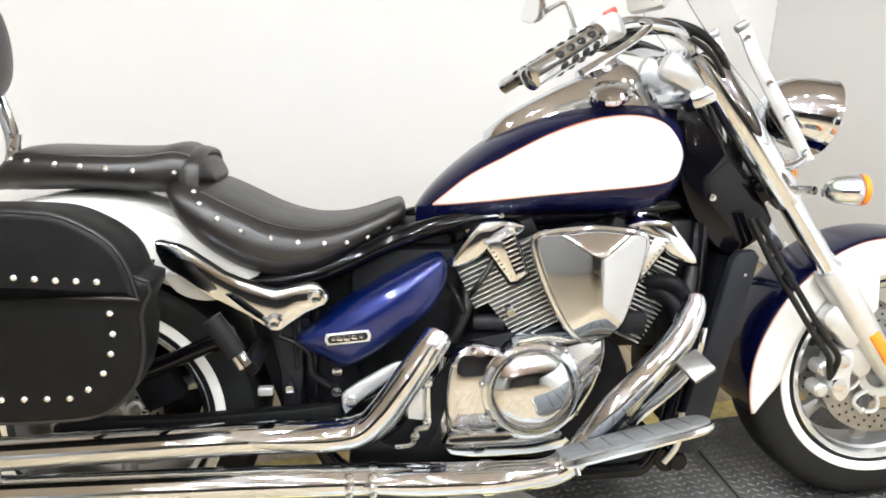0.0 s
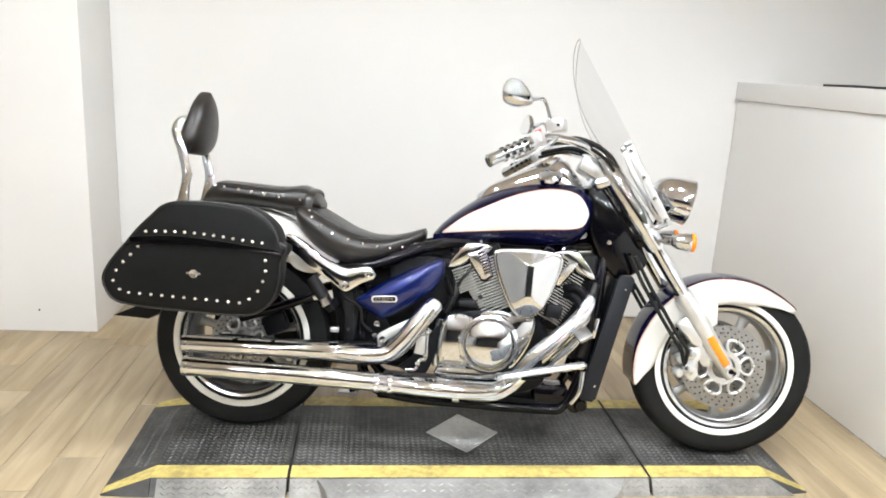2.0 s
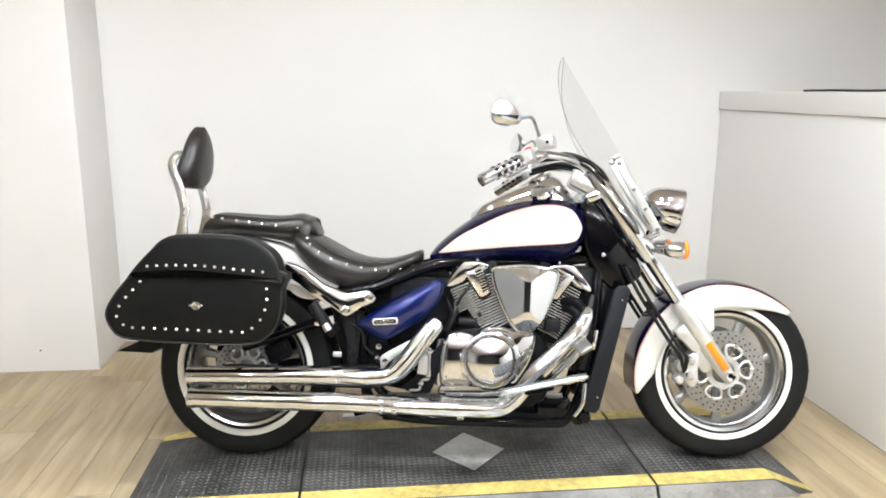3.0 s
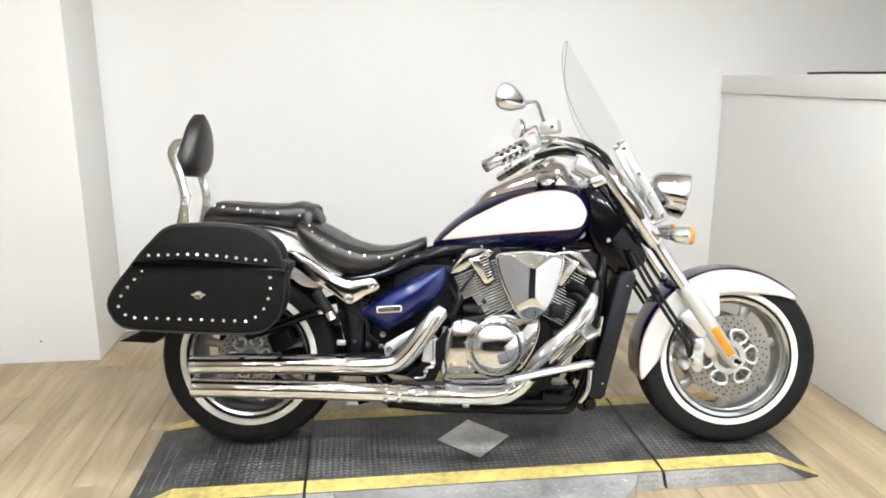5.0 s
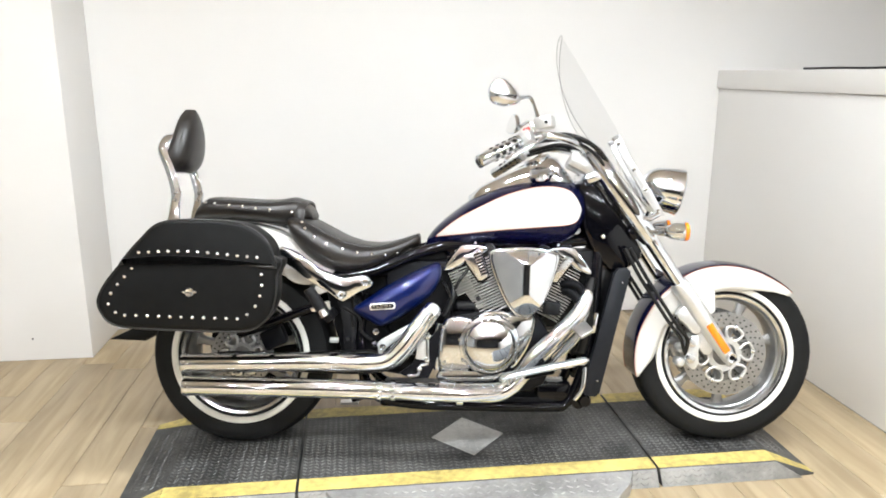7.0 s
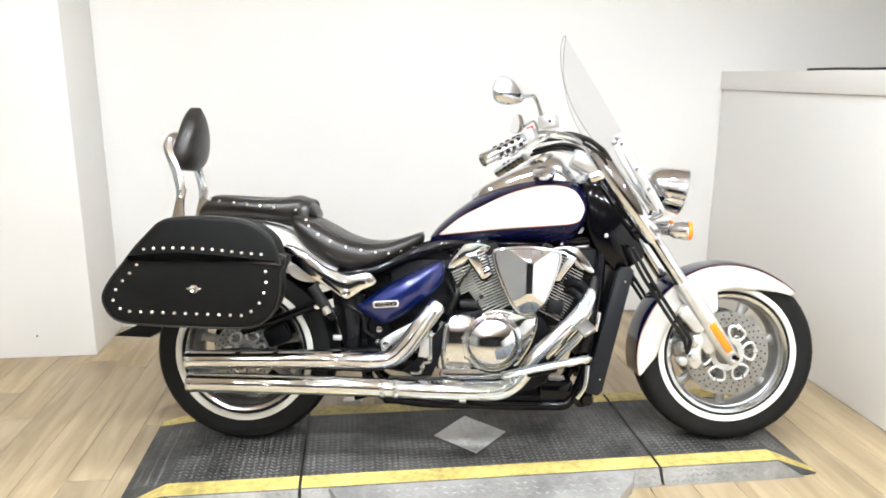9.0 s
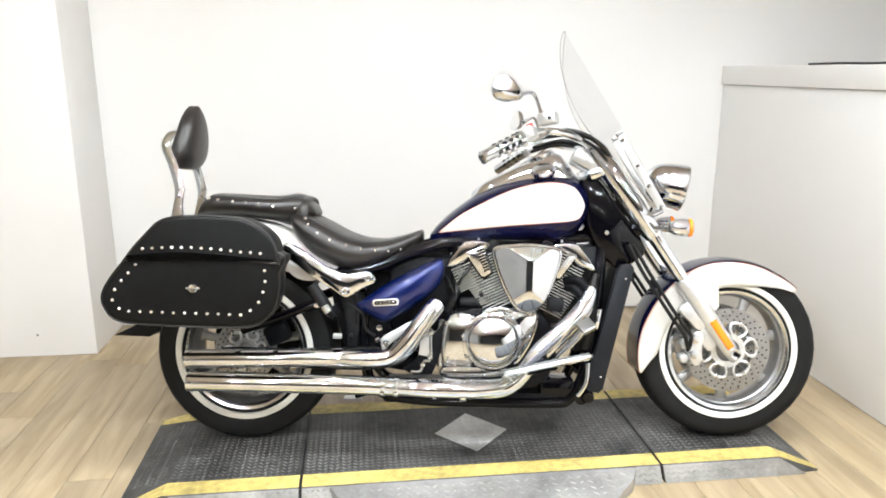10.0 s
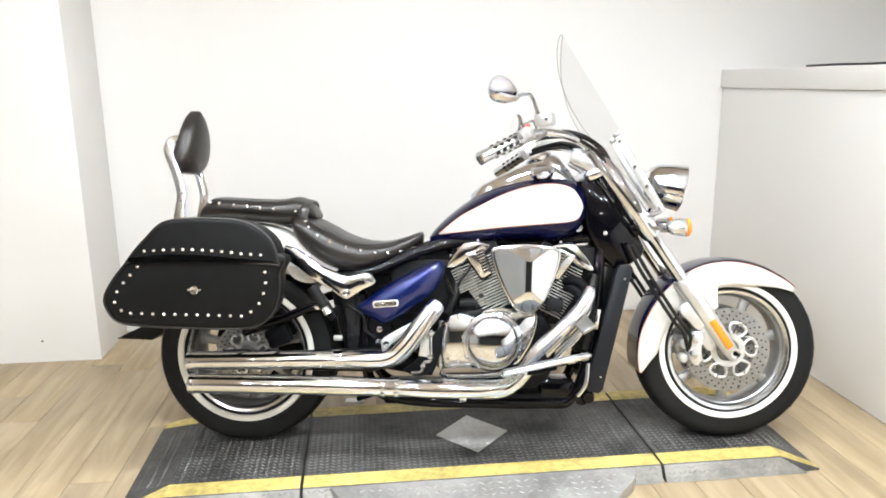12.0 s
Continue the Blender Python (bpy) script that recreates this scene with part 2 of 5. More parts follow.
def plate(outline, y0, y1, bev=0.004, bm=None, smooth=0, lift=None):
    """A plate with an outline in the x-z plane between y0 and y1, its rims rounded. smooth: spline steps a span."""
    if smooth:
        outline = [(p.x, p.y) for p in spline([(a, b, 0) for a, b in outline], smooth, closed=True)]
    a = shrink(outline, bev)
    a2 = shrink(outline, bev * 0.3)
    s = 1 if y1 > y0 else -1
    rows = [(a, y0), (a2, y0 + s * bev * 0.3), (outline, y0 + s * bev), (outline, y1 - s * bev), (a2, y1 - s * bev * 0.3), (a, y1)]
    return loft([[V((x, y, z)) for x, z in ring] for ring, y in rows], bm)


def slab(centre, size, bev=0.003, turn=(0, 0, 0), bm=None):
    """A box with rounded edges."""
    bm = bm or bmesh.new()
    made = bmesh.ops.create_cube(bm, size=1)["verts"]
    bmesh.ops.scale(bm, vec=size, verts=made)
    if bev:
        edges = list({e for v in made for e in v.link_edges})
        made = bmesh.ops.bevel(bm, geom=edges, offset=bev, segments=2, profile=0.5, affect="EDGES")["verts"]
        seen, stack = set(made), list(made)
        while stack:
            for e in stack.pop().link_edges:
                for v in e.verts:
                    if v not in seen:
                        seen.add(v)
                        stack.append(v)
        made = list(seen)
    bmesh.ops.transform(bm, matrix=pose(*centre, *turn), verts=made)
    return bm


def ball(centre, r, squash=(1, 1, 1), bm=None, u=14, v=9):
    bm = bm or bmesh.new()
    made = bmesh.ops.create_uvsphere(bm, u_segments=u, v_segments=v, radius=r)["verts"]
    bmesh.ops.scale(bm, vec=squash, verts=made)
    bmesh.ops.translate(bm, vec=centre, verts=made)
    return bm


def part(name, bm, mat, parent=None, label="", sharp=38, flat=False):
    """One mesh object under a thing or a part."""
    bmesh.ops.recalc_face_normals(bm, faces=bm.faces[:])
    me = bpy.data.meshes.new(name)
    bm.to_mesh(me)
    bm.free()
    me.materials.append(mat)
    if not flat:
        me.shade_smooth()
        me.set_sharp_from_angle(angle=radians(sharp))
    ob = new(name, me)
    if parent:
        ob.parent = parent
    if label:
        tagged(ob, label)
    return ob


def again(ob, parent, m=None):
    """A piece of its own on the same mesh."""
    o = new(ob.name.split(".")[0], ob.data)
    o.parent = parent
    if m is not None:
        o.matrix_basis = m
    return o



# ---- the room ----
BACK, PILLAR, HALF = 1.39, 0.98, 2.472     # back wall, face of the pillar, face of the half wall


def wall(name, lo, hi, label, mat=WALLPAINT):
    bm = slab([(a + b) / 2 for a, b in zip(lo, hi)], [b - a for a, b in zip(lo, hi)], 0.004)
    ob = part(name, bm, mat)
    return tagged(ob, label, "wall", kind="structure")


wall("wall_north", (-5, BACK, 0), (6, BACK + 0.15, CEIL), "smooth white painted wall behind the motorcycle")
pillar = wall("wall_pillar", (-5, PILLAR, 0), (-0.868, BACK - 0.002, CEIL), "white painted wall projection with a square corner")
wall("wall_half", (HALF, -13, 0), (HALF + 0.16, BACK - 0.002, 1.288), "white painted half-height partition wall")
# Unseen walls added to close the room; greys set for the chrome's reflections.
wall("wall_east", (6, -13, 0), (6.15, BACK + 0.15, CEIL), "unseen dark grey closing wall beyond the partition", DARKWALL)
wall("wall_south", (-5, -13.15, 0), (6, -13, CEIL), "unseen dark grey closing wall behind the viewer", DARKWALL)
wall("wall_west", (-5.15, -13, 0), (-5, BACK + 0.15, CEIL), "unseen grey closing wall at the side", GREYWALL)

# Thin grey-brown strip where the partition meets the floor.
foot = part("foot_joint", slab((HALF - 0.0015, -5.81, 0.0018), (0.003, 14.38, 0.0036), 0), TREAD_DARK)
tagged(foot, "thin dark joint along the partition's foot", "trim", kind="structure")
# A small dark dot on the pillar's face.
part("screw_hole", lathe([(-0.002, 0.0004), (-0.0015, 0.0045), (0.003, 0.0045)], (-1.135, PILLAR, 0.11), n=12), FINBLACK, pillar)

cap = part("partition_cap", slab((HALF + 0.085, -5.807, 1.338), (0.20, 14.386, 0.098), 0.004), WALLPAINT)
tagged(cap, "white painted cap board on top of the partition", "wall cap", kind="structure")
# Dark line along the cap's top edge, drawn as a thin black tube.
cap_line = part("cable", tube([(2.47, 0.62, 1.392), (2.475, 0.40, 1.394), (2.47, 0.2, 1.392), (2.475, -0.1, 1.395), (2.47, -0.5, 1.392)], 0.005, 8), HOSE)
tagged(cap_line, "thin black line lying along the partition's white cap", "cable")

ceiling = part("ceiling", slab((0.5, -5.75, CEIL + 0.05), (11, 14.4, 0.1), 0), CEILPAINT)
tagged(ceiling, "plain tan ceiling", "ceiling", kind="structure")


def downlight(x, y):
    """A round lamp set in the ceiling."""
    root = new("ceiling_lamp")
    root.matrix_basis = pose(x, y, CEIL)
    part("trim_ring", lathe([(-0.012, 0.0555), (-0.016, 0.064), (-0.006, 0.073), (0.0, 0.073), (0.0, 0.0555)], (0, 0, 0), "z", 28, closed=True), WHITE, root)
    part("lens", lathe([(-0.008, 0.055), (-0.010, 0.032), (-0.0105, 0.003)], (0, 0, 0), "z", 24), LAMPLENS, root, "lit white lamp lens")
    return tagged(root, "round white lamp set in the ceiling, lit", "ceiling lamp", "ceiling lamps")


LAMPS = [(-0.85 + 0.8 * i, y) for y in (-1.1, -2.6) for i in range(5)]
# Extra lamps beyond the partition, added to brighten the pillar's return face.
LAMPS += [(3.3, -2.6), (3.4, -4.6), (4.5, -3.6)]
LAMPS += [(-1.9 + 0.9 * i, -4.6) for i in range(5)] + [(-4.2 + 1.4 * i, -8.0) for i in range(5)]
first_light = downlight(*LAMPS[0])
for lx, ly in LAMPS[1:]:
    copy_thing(first_light, pose(lx, ly, CEIL))

# ---- the floor ----
floor = part("floor", slab((0.5, -5.75, -0.06), (11, 14.4, 0.10), 0), material("floor_gap", (0.20, 0.15, 0.10), 0.7, grain=0.2))
tagged(floor, "light oak plank floor", "floor", kind="structure")


# ---- the lift ----
NEAR, FAR = -0.408, 0.185          # edges of the deck
X0, X1, J0, J1 = -0.215, 1.868, 0.217, 1.437


def deck_piece(name, x0, x1, mat, parent):
    """A length of the deck with its sloping skirts."""
    s = 0.032
    prof = [(NEAR - s, 0.0), (NEAR, PLATE - 0.003), (NEAR + 0.003, PLATE), (FAR - 0.003, PLATE), (FAR, PLATE - 0.003), (FAR + s, 0.0)]
    rings = [[V((x, y, z)) for y, z in prof] for x in (x0, x1)]
    return part(name, loft(rings), mat, parent, sharp=20)


lift = new("motorcycle_lift")
tagged(lift, "low black motorcycle lift deck with yellow edge stripes", "lift")
for x0, x1 in ((X0, J0 - 0.004), (J0 + 0.004, J1 - 0.004), (J1 + 0.004, X1)):
    deck_piece("deck", x0, x1, DECK, lift)
for xj in (J0, J1):
    bm = slab((xj, (NEAR + FAR) / 2, PLATE / 2 - 0.004), (0.010, FAR - NEAR + 0.01, PLATE - 0.004), 0.001)
    part("joint", bm, SLOT, lift, "black gap between two deck plates")


def ramp_end(x_in, x_out):
    """The sloping end of the deck, narrowing the yellow corners to the floor."""
    bm = bmesh.new()
    o = 0.02
    pts = [(x_in, NEAR, PLATE), (x_in, FAR, PLATE), (x_out, FAR + o, 0.006), (x_out, NEAR - o, 0.006)]
    low = [(x_in, NEAR - 0.032, 0), (x_in, FAR + 0.032, 0), (x_out, FAR + o, 0), (x_out, NEAR - o, 0)]
    loft([[V(p) for p in pts], [V(p) for p in low]], bm)
    return part("end_ramp", bm, DECK, lift, sharp=15)


ramp_end(X1 + 0.001, 2.005)
ramp_end(X0 - 0.001, -0.365)


def stripe(points, name="yellow_stripe"):
    """A thin strip of tape from pairs of edge points."""
    bm = bmesh.new()
    rows = []
    for a, b in points:
        rows.append([V(a) + V((0, 0, 0.0014)), V(b) + V((0, 0, 0.0014)), V(b) + V((0, 0, 0.0002)), V(a) + V((0, 0, 0.0002))])
    loft(rows, bm)
    return part(name, bm, YELLOW, lift, "worn yellow safety stripe")


for s0, s1 in ((X0, J0 - 0.005), (J0 + 0.005, J1 - 0.005), (J1 + 0.005, X1)):
    n = 5
    for inner, outer in ((NEAR + 0.074, NEAR + 0.002), (FAR - 0.078, FAR - 0.002)):
        row = []
        for i in range(n):
            x = s0 + (s1 - s0) * i / (n - 1)
            row.append(((x, inner, PLATE), (x, outer, PLATE)))
        stripe(row)
for xi, xo in ((X1 + 0.001, 2.002), (X0 - 0.001, -0.362)):
    stripe([((xi, NEAR + 0.074, PLATE), (xi, NEAR + 0.002, PLATE)), ((xo, NEAR + 0.020, 0.007), (xo, NEAR - 0.019, 0.007))])
    stripe([((xi, FAR - 0.078, PLATE), (xi, FAR - 0.002, PLATE)), ((xo, FAR - 0.02, 0.007), (xo, FAR + 0.019, 0.007))])


def tread_lugs(bm, x0, x1, y0, y1, z, step=0.026, size=(0.017, 0.0045, 0.0016), slope=0.0, inside=None):
    """Raised lozenges, crossing at right angles, row by row."""
    ny = int((y1 - y0) / step)
    nx = int((x1 - x0) / step)
    for j in range(ny):
        for i in range(nx):
            x, y = x0 + (i + 0.5) * step, y0 + (j + 0.5) * step
            if inside and not inside(x, y):
                continue
            a = math.radians(36 if i % 2 else -36)
            c, s = math.cos(a), math.sin(a)
            zz = z + slope * (y - y0)
            l, w, h = size
            base = [(-l / 2, 0), (0, -w / 2), (l / 2, 0), (0, w / 2)]
            top = [(-l / 4, 0), (0, -w / 5), (l / 4, 0), (0, w / 5)]
            lo = [bm.verts.new((x + u * c - v * s, y + u * s + v * c, zz)) for u, v in base]
            hi = [bm.verts.new((x + u * c - v * s, y + u * s + v * c, zz + h)) for u, v in top]
            bm.faces.new(hi)
            for q in range(4):
                bm.faces.new((lo[q], lo[(q + 1) % 4], hi[(q + 1) % 4], hi[q]))


DIA = (0.824, -0.104, 0.136, 0.145)


def off_diamond(x, y):
    return abs(x - DIA[0]) / (DIA[2] + 0.012) + abs(y - DIA[1]) / (DIA[3] + 0.012) > 1


bm = bmesh.new()
for x0, x1 in ((X0, J0 - 0.008), (J0 + 0.008, J1 - 0.008), (J1 + 0.008, X1)):
    tread_lugs(bm, x0, x1, NEAR + 0.074, FAR - 0.074, PLATE, 0.0200, (0.0205, 0.0062, 0.0020), inside=off_diamond)
tagged(part("deck_tread", bm, DECKLUG, lift, flat=True), kind="stuff")
for x_in, x_out, turn in ((X1 + 0.006, 2.0, 0), (X0 - 0.006, -0.36, 180)):       # the same tread on the sloping ends
    bm = bmesh.new()
    run, fall = abs(x_out - x_in), PLATE - 0.006
    tread_lugs(bm, 0.008, run, -0.21, 0.21, 0.0, 0.020, (0.0205, 0.0062, 0.0020), inside=lambda x, y: abs(y) < 0.215 - 0.2 * x)
    m = pose(x_in, (NEAR + FAR) / 2, PLATE, 0, 0, turn) @ pose(0, 0, 0, 0, math.degrees(math.atan2(fall, run)), 0)
    bmesh.ops.transform(bm, matrix=m, verts=bm.verts[:])
    tagged(part("ramp_tread", bm, DECKLUG, lift, flat=True), kind="stuff")

bm = bmesh.new()
pts = [(DIA[0] - DIA[2], DIA[1]), (DIA[0], DIA[1] - DIA[3]), (DIA[0] + DIA[2], DIA[1]), (DIA[0], DIA[1] + DIA[3])]
loft([[V((x, y, PLATE + 0.0005)) for x, y in pts], [V((x, y, PLATE + 0.003)) for x, y in shrink(pts, 0.002)]], bm)
diamond = part("diamond_insert", bm, BARE, lift, "bare aluminium tread plate set in the deck")
bm = bmesh.new()
tread_lugs(bm, DIA[0] - DIA[2], DIA[0] + DIA[2], DIA[1] - DIA[3], DIA[1] + DIA[3], PLATE + 0.003, 0.024,
           inside=lambda x, y: abs(x - DIA[0]) / (DIA[2] - 0.012) + abs(y - DIA[1]) / (DIA[3] - 0.012) < 1)
tagged(part("insert_tread", bm, BARE, diamond, flat=True), kind="stuff")

LOAD_FROM, LOAD_TO = 0.33, 1.33
# skirts of tread plate along the near side, and the loading plate before it
bm = bmesh.new()
for x0, x1 in ((X0 + 0.02, J0 - 0.006), (J0 + 0.006, J1 - 0.006), (J1 + 0.006, X1)):
    rows = []
    for x in (x0, x1):
        end = 0.085 if x == X1 else 0.0
        rows.append([V((x, NEAR - 0.003, PLATE - 0.001)), V((x + end, NEAR - 0.038, 0.001)), V((x + end, NEAR - 0.033, 0.001)), V((x, NEAR + 0.001, PLATE - 0.004))])
    loft(rows, bm)
skirt = part("side_skirt", bm, TREAD_DARK, lift, "sloping aluminium tread plate skirt")

bm = bmesh.new()
for x0, x1 in ((X0 + 0.03, J0 - 0.012), (J0 + 0.012, LOAD_FROM), (LOAD_TO, J1 - 0.012), (J1 + 0.012, X1 - 0.005)):
    if x1 - x0 > 0.03:
        tread_lugs(bm, x0, x1, 0.004, 0.060, 0.0, 0.018, (0.019, 0.0055, 0.0016))
bmesh.ops.transform(bm, matrix=pose(0, NEAR - 0.0385, 0.001, math.degrees(math.atan2(PLATE - 0.002, 0.035)), 0, 0), verts=bm.verts[:])
tagged(part("skirt_tread", bm, TREAD_DARK, skirt, flat=True), kind="stuff")

loading = new("loading_plate")
tagged(loading, "aluminium tread plate ramp with rounded corner beside the lift", "ramp plate")
LX0, LX1, LY0, LY1 = 0.31, 1.348, -0.88, NEAR - 0.004


def plate_edge():
    pts = [(LX0, LY1), (LX0 + 0.03, LY1 - 0.06), (LX0 + 0.12, LY0 + 0.03), (LX0 + 0.2, LY0)]
    pts += [(LX1 - 0.35, LY0), (LX1 - 0.22, LY0 + 0.13), (LX1 - 0.12, LY1 - 0.15), (LX1 - 0.035, LY1 - 0.065), (LX1, LY1)]
    return pts


def load_z(y):
    return 0.012 + (PLATE - 0.014) * (y - LY0) / (LY1 - LY0)


edge = plate_edge()
bm = loft([[V((x, y, 0.0)) for x, y in edge], [V((x, y, load_z(y))) for x, y in edge], [V((x, y, load_z(y) + 0.002)) for x, y in shrink(edge, 0.003)]])
part("plate", bm, TREAD, loading, sharp=15)
bm = bmesh.new()


def on_plate(x, y):
    if not (LX0 + 0.05 < x < LX1 - 0.02):
        return False
    f = (LY1 - y) / (LY1 - LY0)
    return x < LX1 - 0.02 - 0.36 * f and x > LX0 + 0.05 + 0.15 * f and y < LY1 - 0.015


tread_lugs(bm, LX0, LX1, LY0, LY1, load_z(LY0) + 0.002, 0.03, (0.024, 0.006, 0.0018), slope=(PLATE - 0.014) / (LY1 - LY0), inside=on_plate)
tagged(part("plate_tread", bm, TREAD, loading, flat=True), kind="stuff")

# ---- the motorcycle: x ahead from the rear axle, y to its left, z up from the tyres ----
bike = new("motorcycle")
bike.matrix_basis = pose(0, 0, PLATE - 0.001, 0, 0, -6.9) @ pose(0, 0, 0, -10, 0, 0)
tagged(bike, "blue and white cruiser motorcycle with chrome engine and studded saddlebags", "motorcycle")
AXF, AXR = (1.758, 0, 0.324), (0.017, 0, 0.324)
BODY_SEAT = Matrix.Translation((0.011, 0, 0.003)) @ pose(0, 0, 0, 0, 1.4, 0) @ Matrix.Scale(1.0145, 4)   # how body and engine sit on the wheels


def mirrored(points):
    return [(x, -y, z) for x, y, z in points]


def wheel(name, centre, tyre_r, half, rim_r, ww, spokes, spoke_in):
    """Tyre with whitewall, cast rim, spokes, hub."""
    hub = new(name)
    hub.parent = bike
    hub.matrix_basis = pose(*centre)
    side = half * 0.97
    prof = [(-half * 0.80, rim_r - 0.012), (-half * 0.93, rim_r + 0.006), (-side, rim_r + 0.03), (-half, (rim_r + tyre_r) / 2 + 0.004),
            (-half * 0.985, tyre_r - 0.034), (-half * 0.93, tyre_r - 0.019), (-half * 0.74, tyre_r - 0.007), (-half * 0.38, tyre_r - 0.001)]
    prof = prof + [(0, tyre_r)] + [(-a, r) for a, r in reversed(prof)]
    tyre = part("tyre", lathe(prof, n=72, closed=True), RUBBER, hub, "worn black tyre")
    # dark slabs across the shoulders, painting the shade in the sipes
    sipe = None
    for s in (-1, 1):
        for q in range(34):
            a = 2 * math.pi * (q + (0.5 if s > 0 else 0)) / 34
            m = Matrix.Rotation(-a, 4, "Y") @ pose(tyre_r - 0.0075, s * half * 0.64, 0, 0, 0, 13 * s) @ pose(0, 0, 0, 30 * s, 0, 0)
            if sipe is None:
                sipe = part("tread_sipe", slab((0, 0, 0), (0.0050, half * 0.30, 0.0060), 0), FINBLACK, hub)
                sipe.matrix_basis = m
            else:
                again(sipe, hub, m)
    for s in (-1, 1):
        wb = [(s * (side - 0.002), ww[0]), (s * (half + 0.0022), ww[0] + 0.003), (s * (half + 0.003), (ww[0] + ww[1]) / 2), (s * (half + 0.0016), ww[1] - 0.003), (s * (side - 0.003), ww[1])]
        part("whitewall", lathe(wb, n=72, closed=True), WHITEWALL, hub, "white sidewall band")
    lip = rim_r
    rim = [(-half * 0.80, lip), (-half * 0.84, lip - 0.006), (-half * 0.80, lip - 0.011), (-half * 0.66, lip - 0.015), (-half * 0.6, lip - 0.021), (-half * 0.2, lip - 0.027)]
    rim = rim + [(-a, r) for a, r in reversed(rim)]
    part("rim", lathe(rim, n=72, closed=True), RIMALLOY, hub, "silver cast alloy rim")
    lipbm = lathe([(-half * 0.84, lip - 0.0005), (-half * 0.965, lip), (-half * 0.985, lip - 0.002), (-half * 0.95, lip - 0.012), (-half * 0.80, lip - 0.019), (-half * 0.70, lip - 0.012)], n=72, closed=True)
    part("rim_lip", lipbm, CHROME_DULL, hub, "bright rim lip")
    for q in range(spokes):
        a = 2 * math.pi * (q + 0.25) / spokes
        ca, sa = math.cos(a), math.sin(a)
        bm = bmesh.new()
        rings = []
        for r, wd, th in ((spoke_in, 0.034, 0.020), ((spoke_in + lip) / 2, 0.026, 0.015), (lip - 0.050, 0.030, 0.016), (lip - 0.034, 0.036, 0.015), (lip - 0.022, 0.050, 0.013)):
            ring = []
            for u, v in ((-1, -0.6), (-0.5, -1), (0.5, -1), (1, -0.6), (1, 0.6), (0.5, 1), (-0.5, 1), (-1, 0.6)):
                ring.append(V((ca * r - sa * u * wd / 2, v * th - 0.004, sa * r + ca * u * wd / 2)))
            rings.append(ring)
        part("spoke", loft(rings, bm), RIMALLOY, hub)
    part("hub", lathe([(-half * 0.55, 0.028), (-half * 0.5, spoke_in * 0.8), (-0.02, spoke_in + 0.012), (0.02, spoke_in + 0.012), (half * 0.5, spoke_in * 0.8), (half * 0.55, 0.028)], n=36), RIMALLOY, hub)
    return hub


front_wheel = wheel("front_wheel", AXF, 0.325, 0.070, 0.219, (0.2290, 0.2515), 7, 0.05)
rear_wheel = wheel("rear_wheel", AXR, 0.324, 0.108, 0.213, (0.2240, 0.2475), 7, 0.06)


def brake_disc(parent, y, r_out, r_in, carrier):
    bm = bmesh.new()
    n = 60
    prof = [(y - 0.0025, r_in), (y - 0.0025, r_out), (y + 0.0025, r_out), (y + 0.0025, r_in)]
    lathe(prof, n=n, bm=bm, closed=True)
    disc = part("brake_disc", bm, STEEL, parent, "drilled steel brake disc", sharp=20)
    # Thin dark discs paint the shade of the drilled holes.
    for ring, cnt, ph in ((r_out - 0.012, 30, 0), (r_out - 0.026, 30, 0.33), (r_out - 0.040, 30, 0.66)):
        bm = bmesh.new()
        for q in range(cnt):
            a = 2 * math.pi * (q + ph) / cnt
            lathe([(y - 0.0033, 0.0032), (y - 0.0024, 0.0032)], (math.cos(a) * ring, 0, math.sin(a) * ring), n=7, bm=bm)
        tagged(part("drill_hole", bm, SATIN, parent), kind="stuff")
    # carrier: ring with arms
    bm = lathe([(y - 0.006, carrier * 0.42), (y - 0.008, carrier * 0.62), (y + 0.002, carrier * 0.62), (y + 0.002, carrier * 0.42)], n=40, closed=True)
    part("disc_carrier", bm, CAST, parent)
    for q in range(6):
        a = 2 * math.pi * (q + 0.1) / 6
        loop = []
        for f, w in ((0.58, -0.20), (0.78, -0.36), (0.98, -0.30), (1.04, 0.0), (0.98, 0.30), (0.78, 0.36), (0.58, 0.20)):
            loop.append((math.cos(a + w) * carrier * f, y - 0.006, math.sin(a + w) * carrier * f))
        part("carrier_arm", tube(loop, 0.0052, 8, k=4), CAST, parent)
        b = (math.cos(a) * carrier * 1.04, y - 0.007, math.sin(a) * carrier * 1.04)
        part("disc_button", ball(b, 0.0095, (1, 0.6, 1)), CHROME_DULL, parent)


brake_disc(front_wheel, -0.060, 0.152, 0.098, 0.100)
brake_disc(front_wheel, 0.060, 0.152, 0.098, 0.100)
brake_disc(rear_wheel, -0.085, 0.112, 0.070, 0.072)
# Dark disc added on the far side to block the bright view through the spokes.
part("final_drive", lathe([(0.060, 0.150), (0.066, 0.162), (0.10, 0.158), (0.125, 0.10), (0.13, 0.02)], n=40), SATIN, rear_wheel, "dark final drive housing, added behind the spokes")

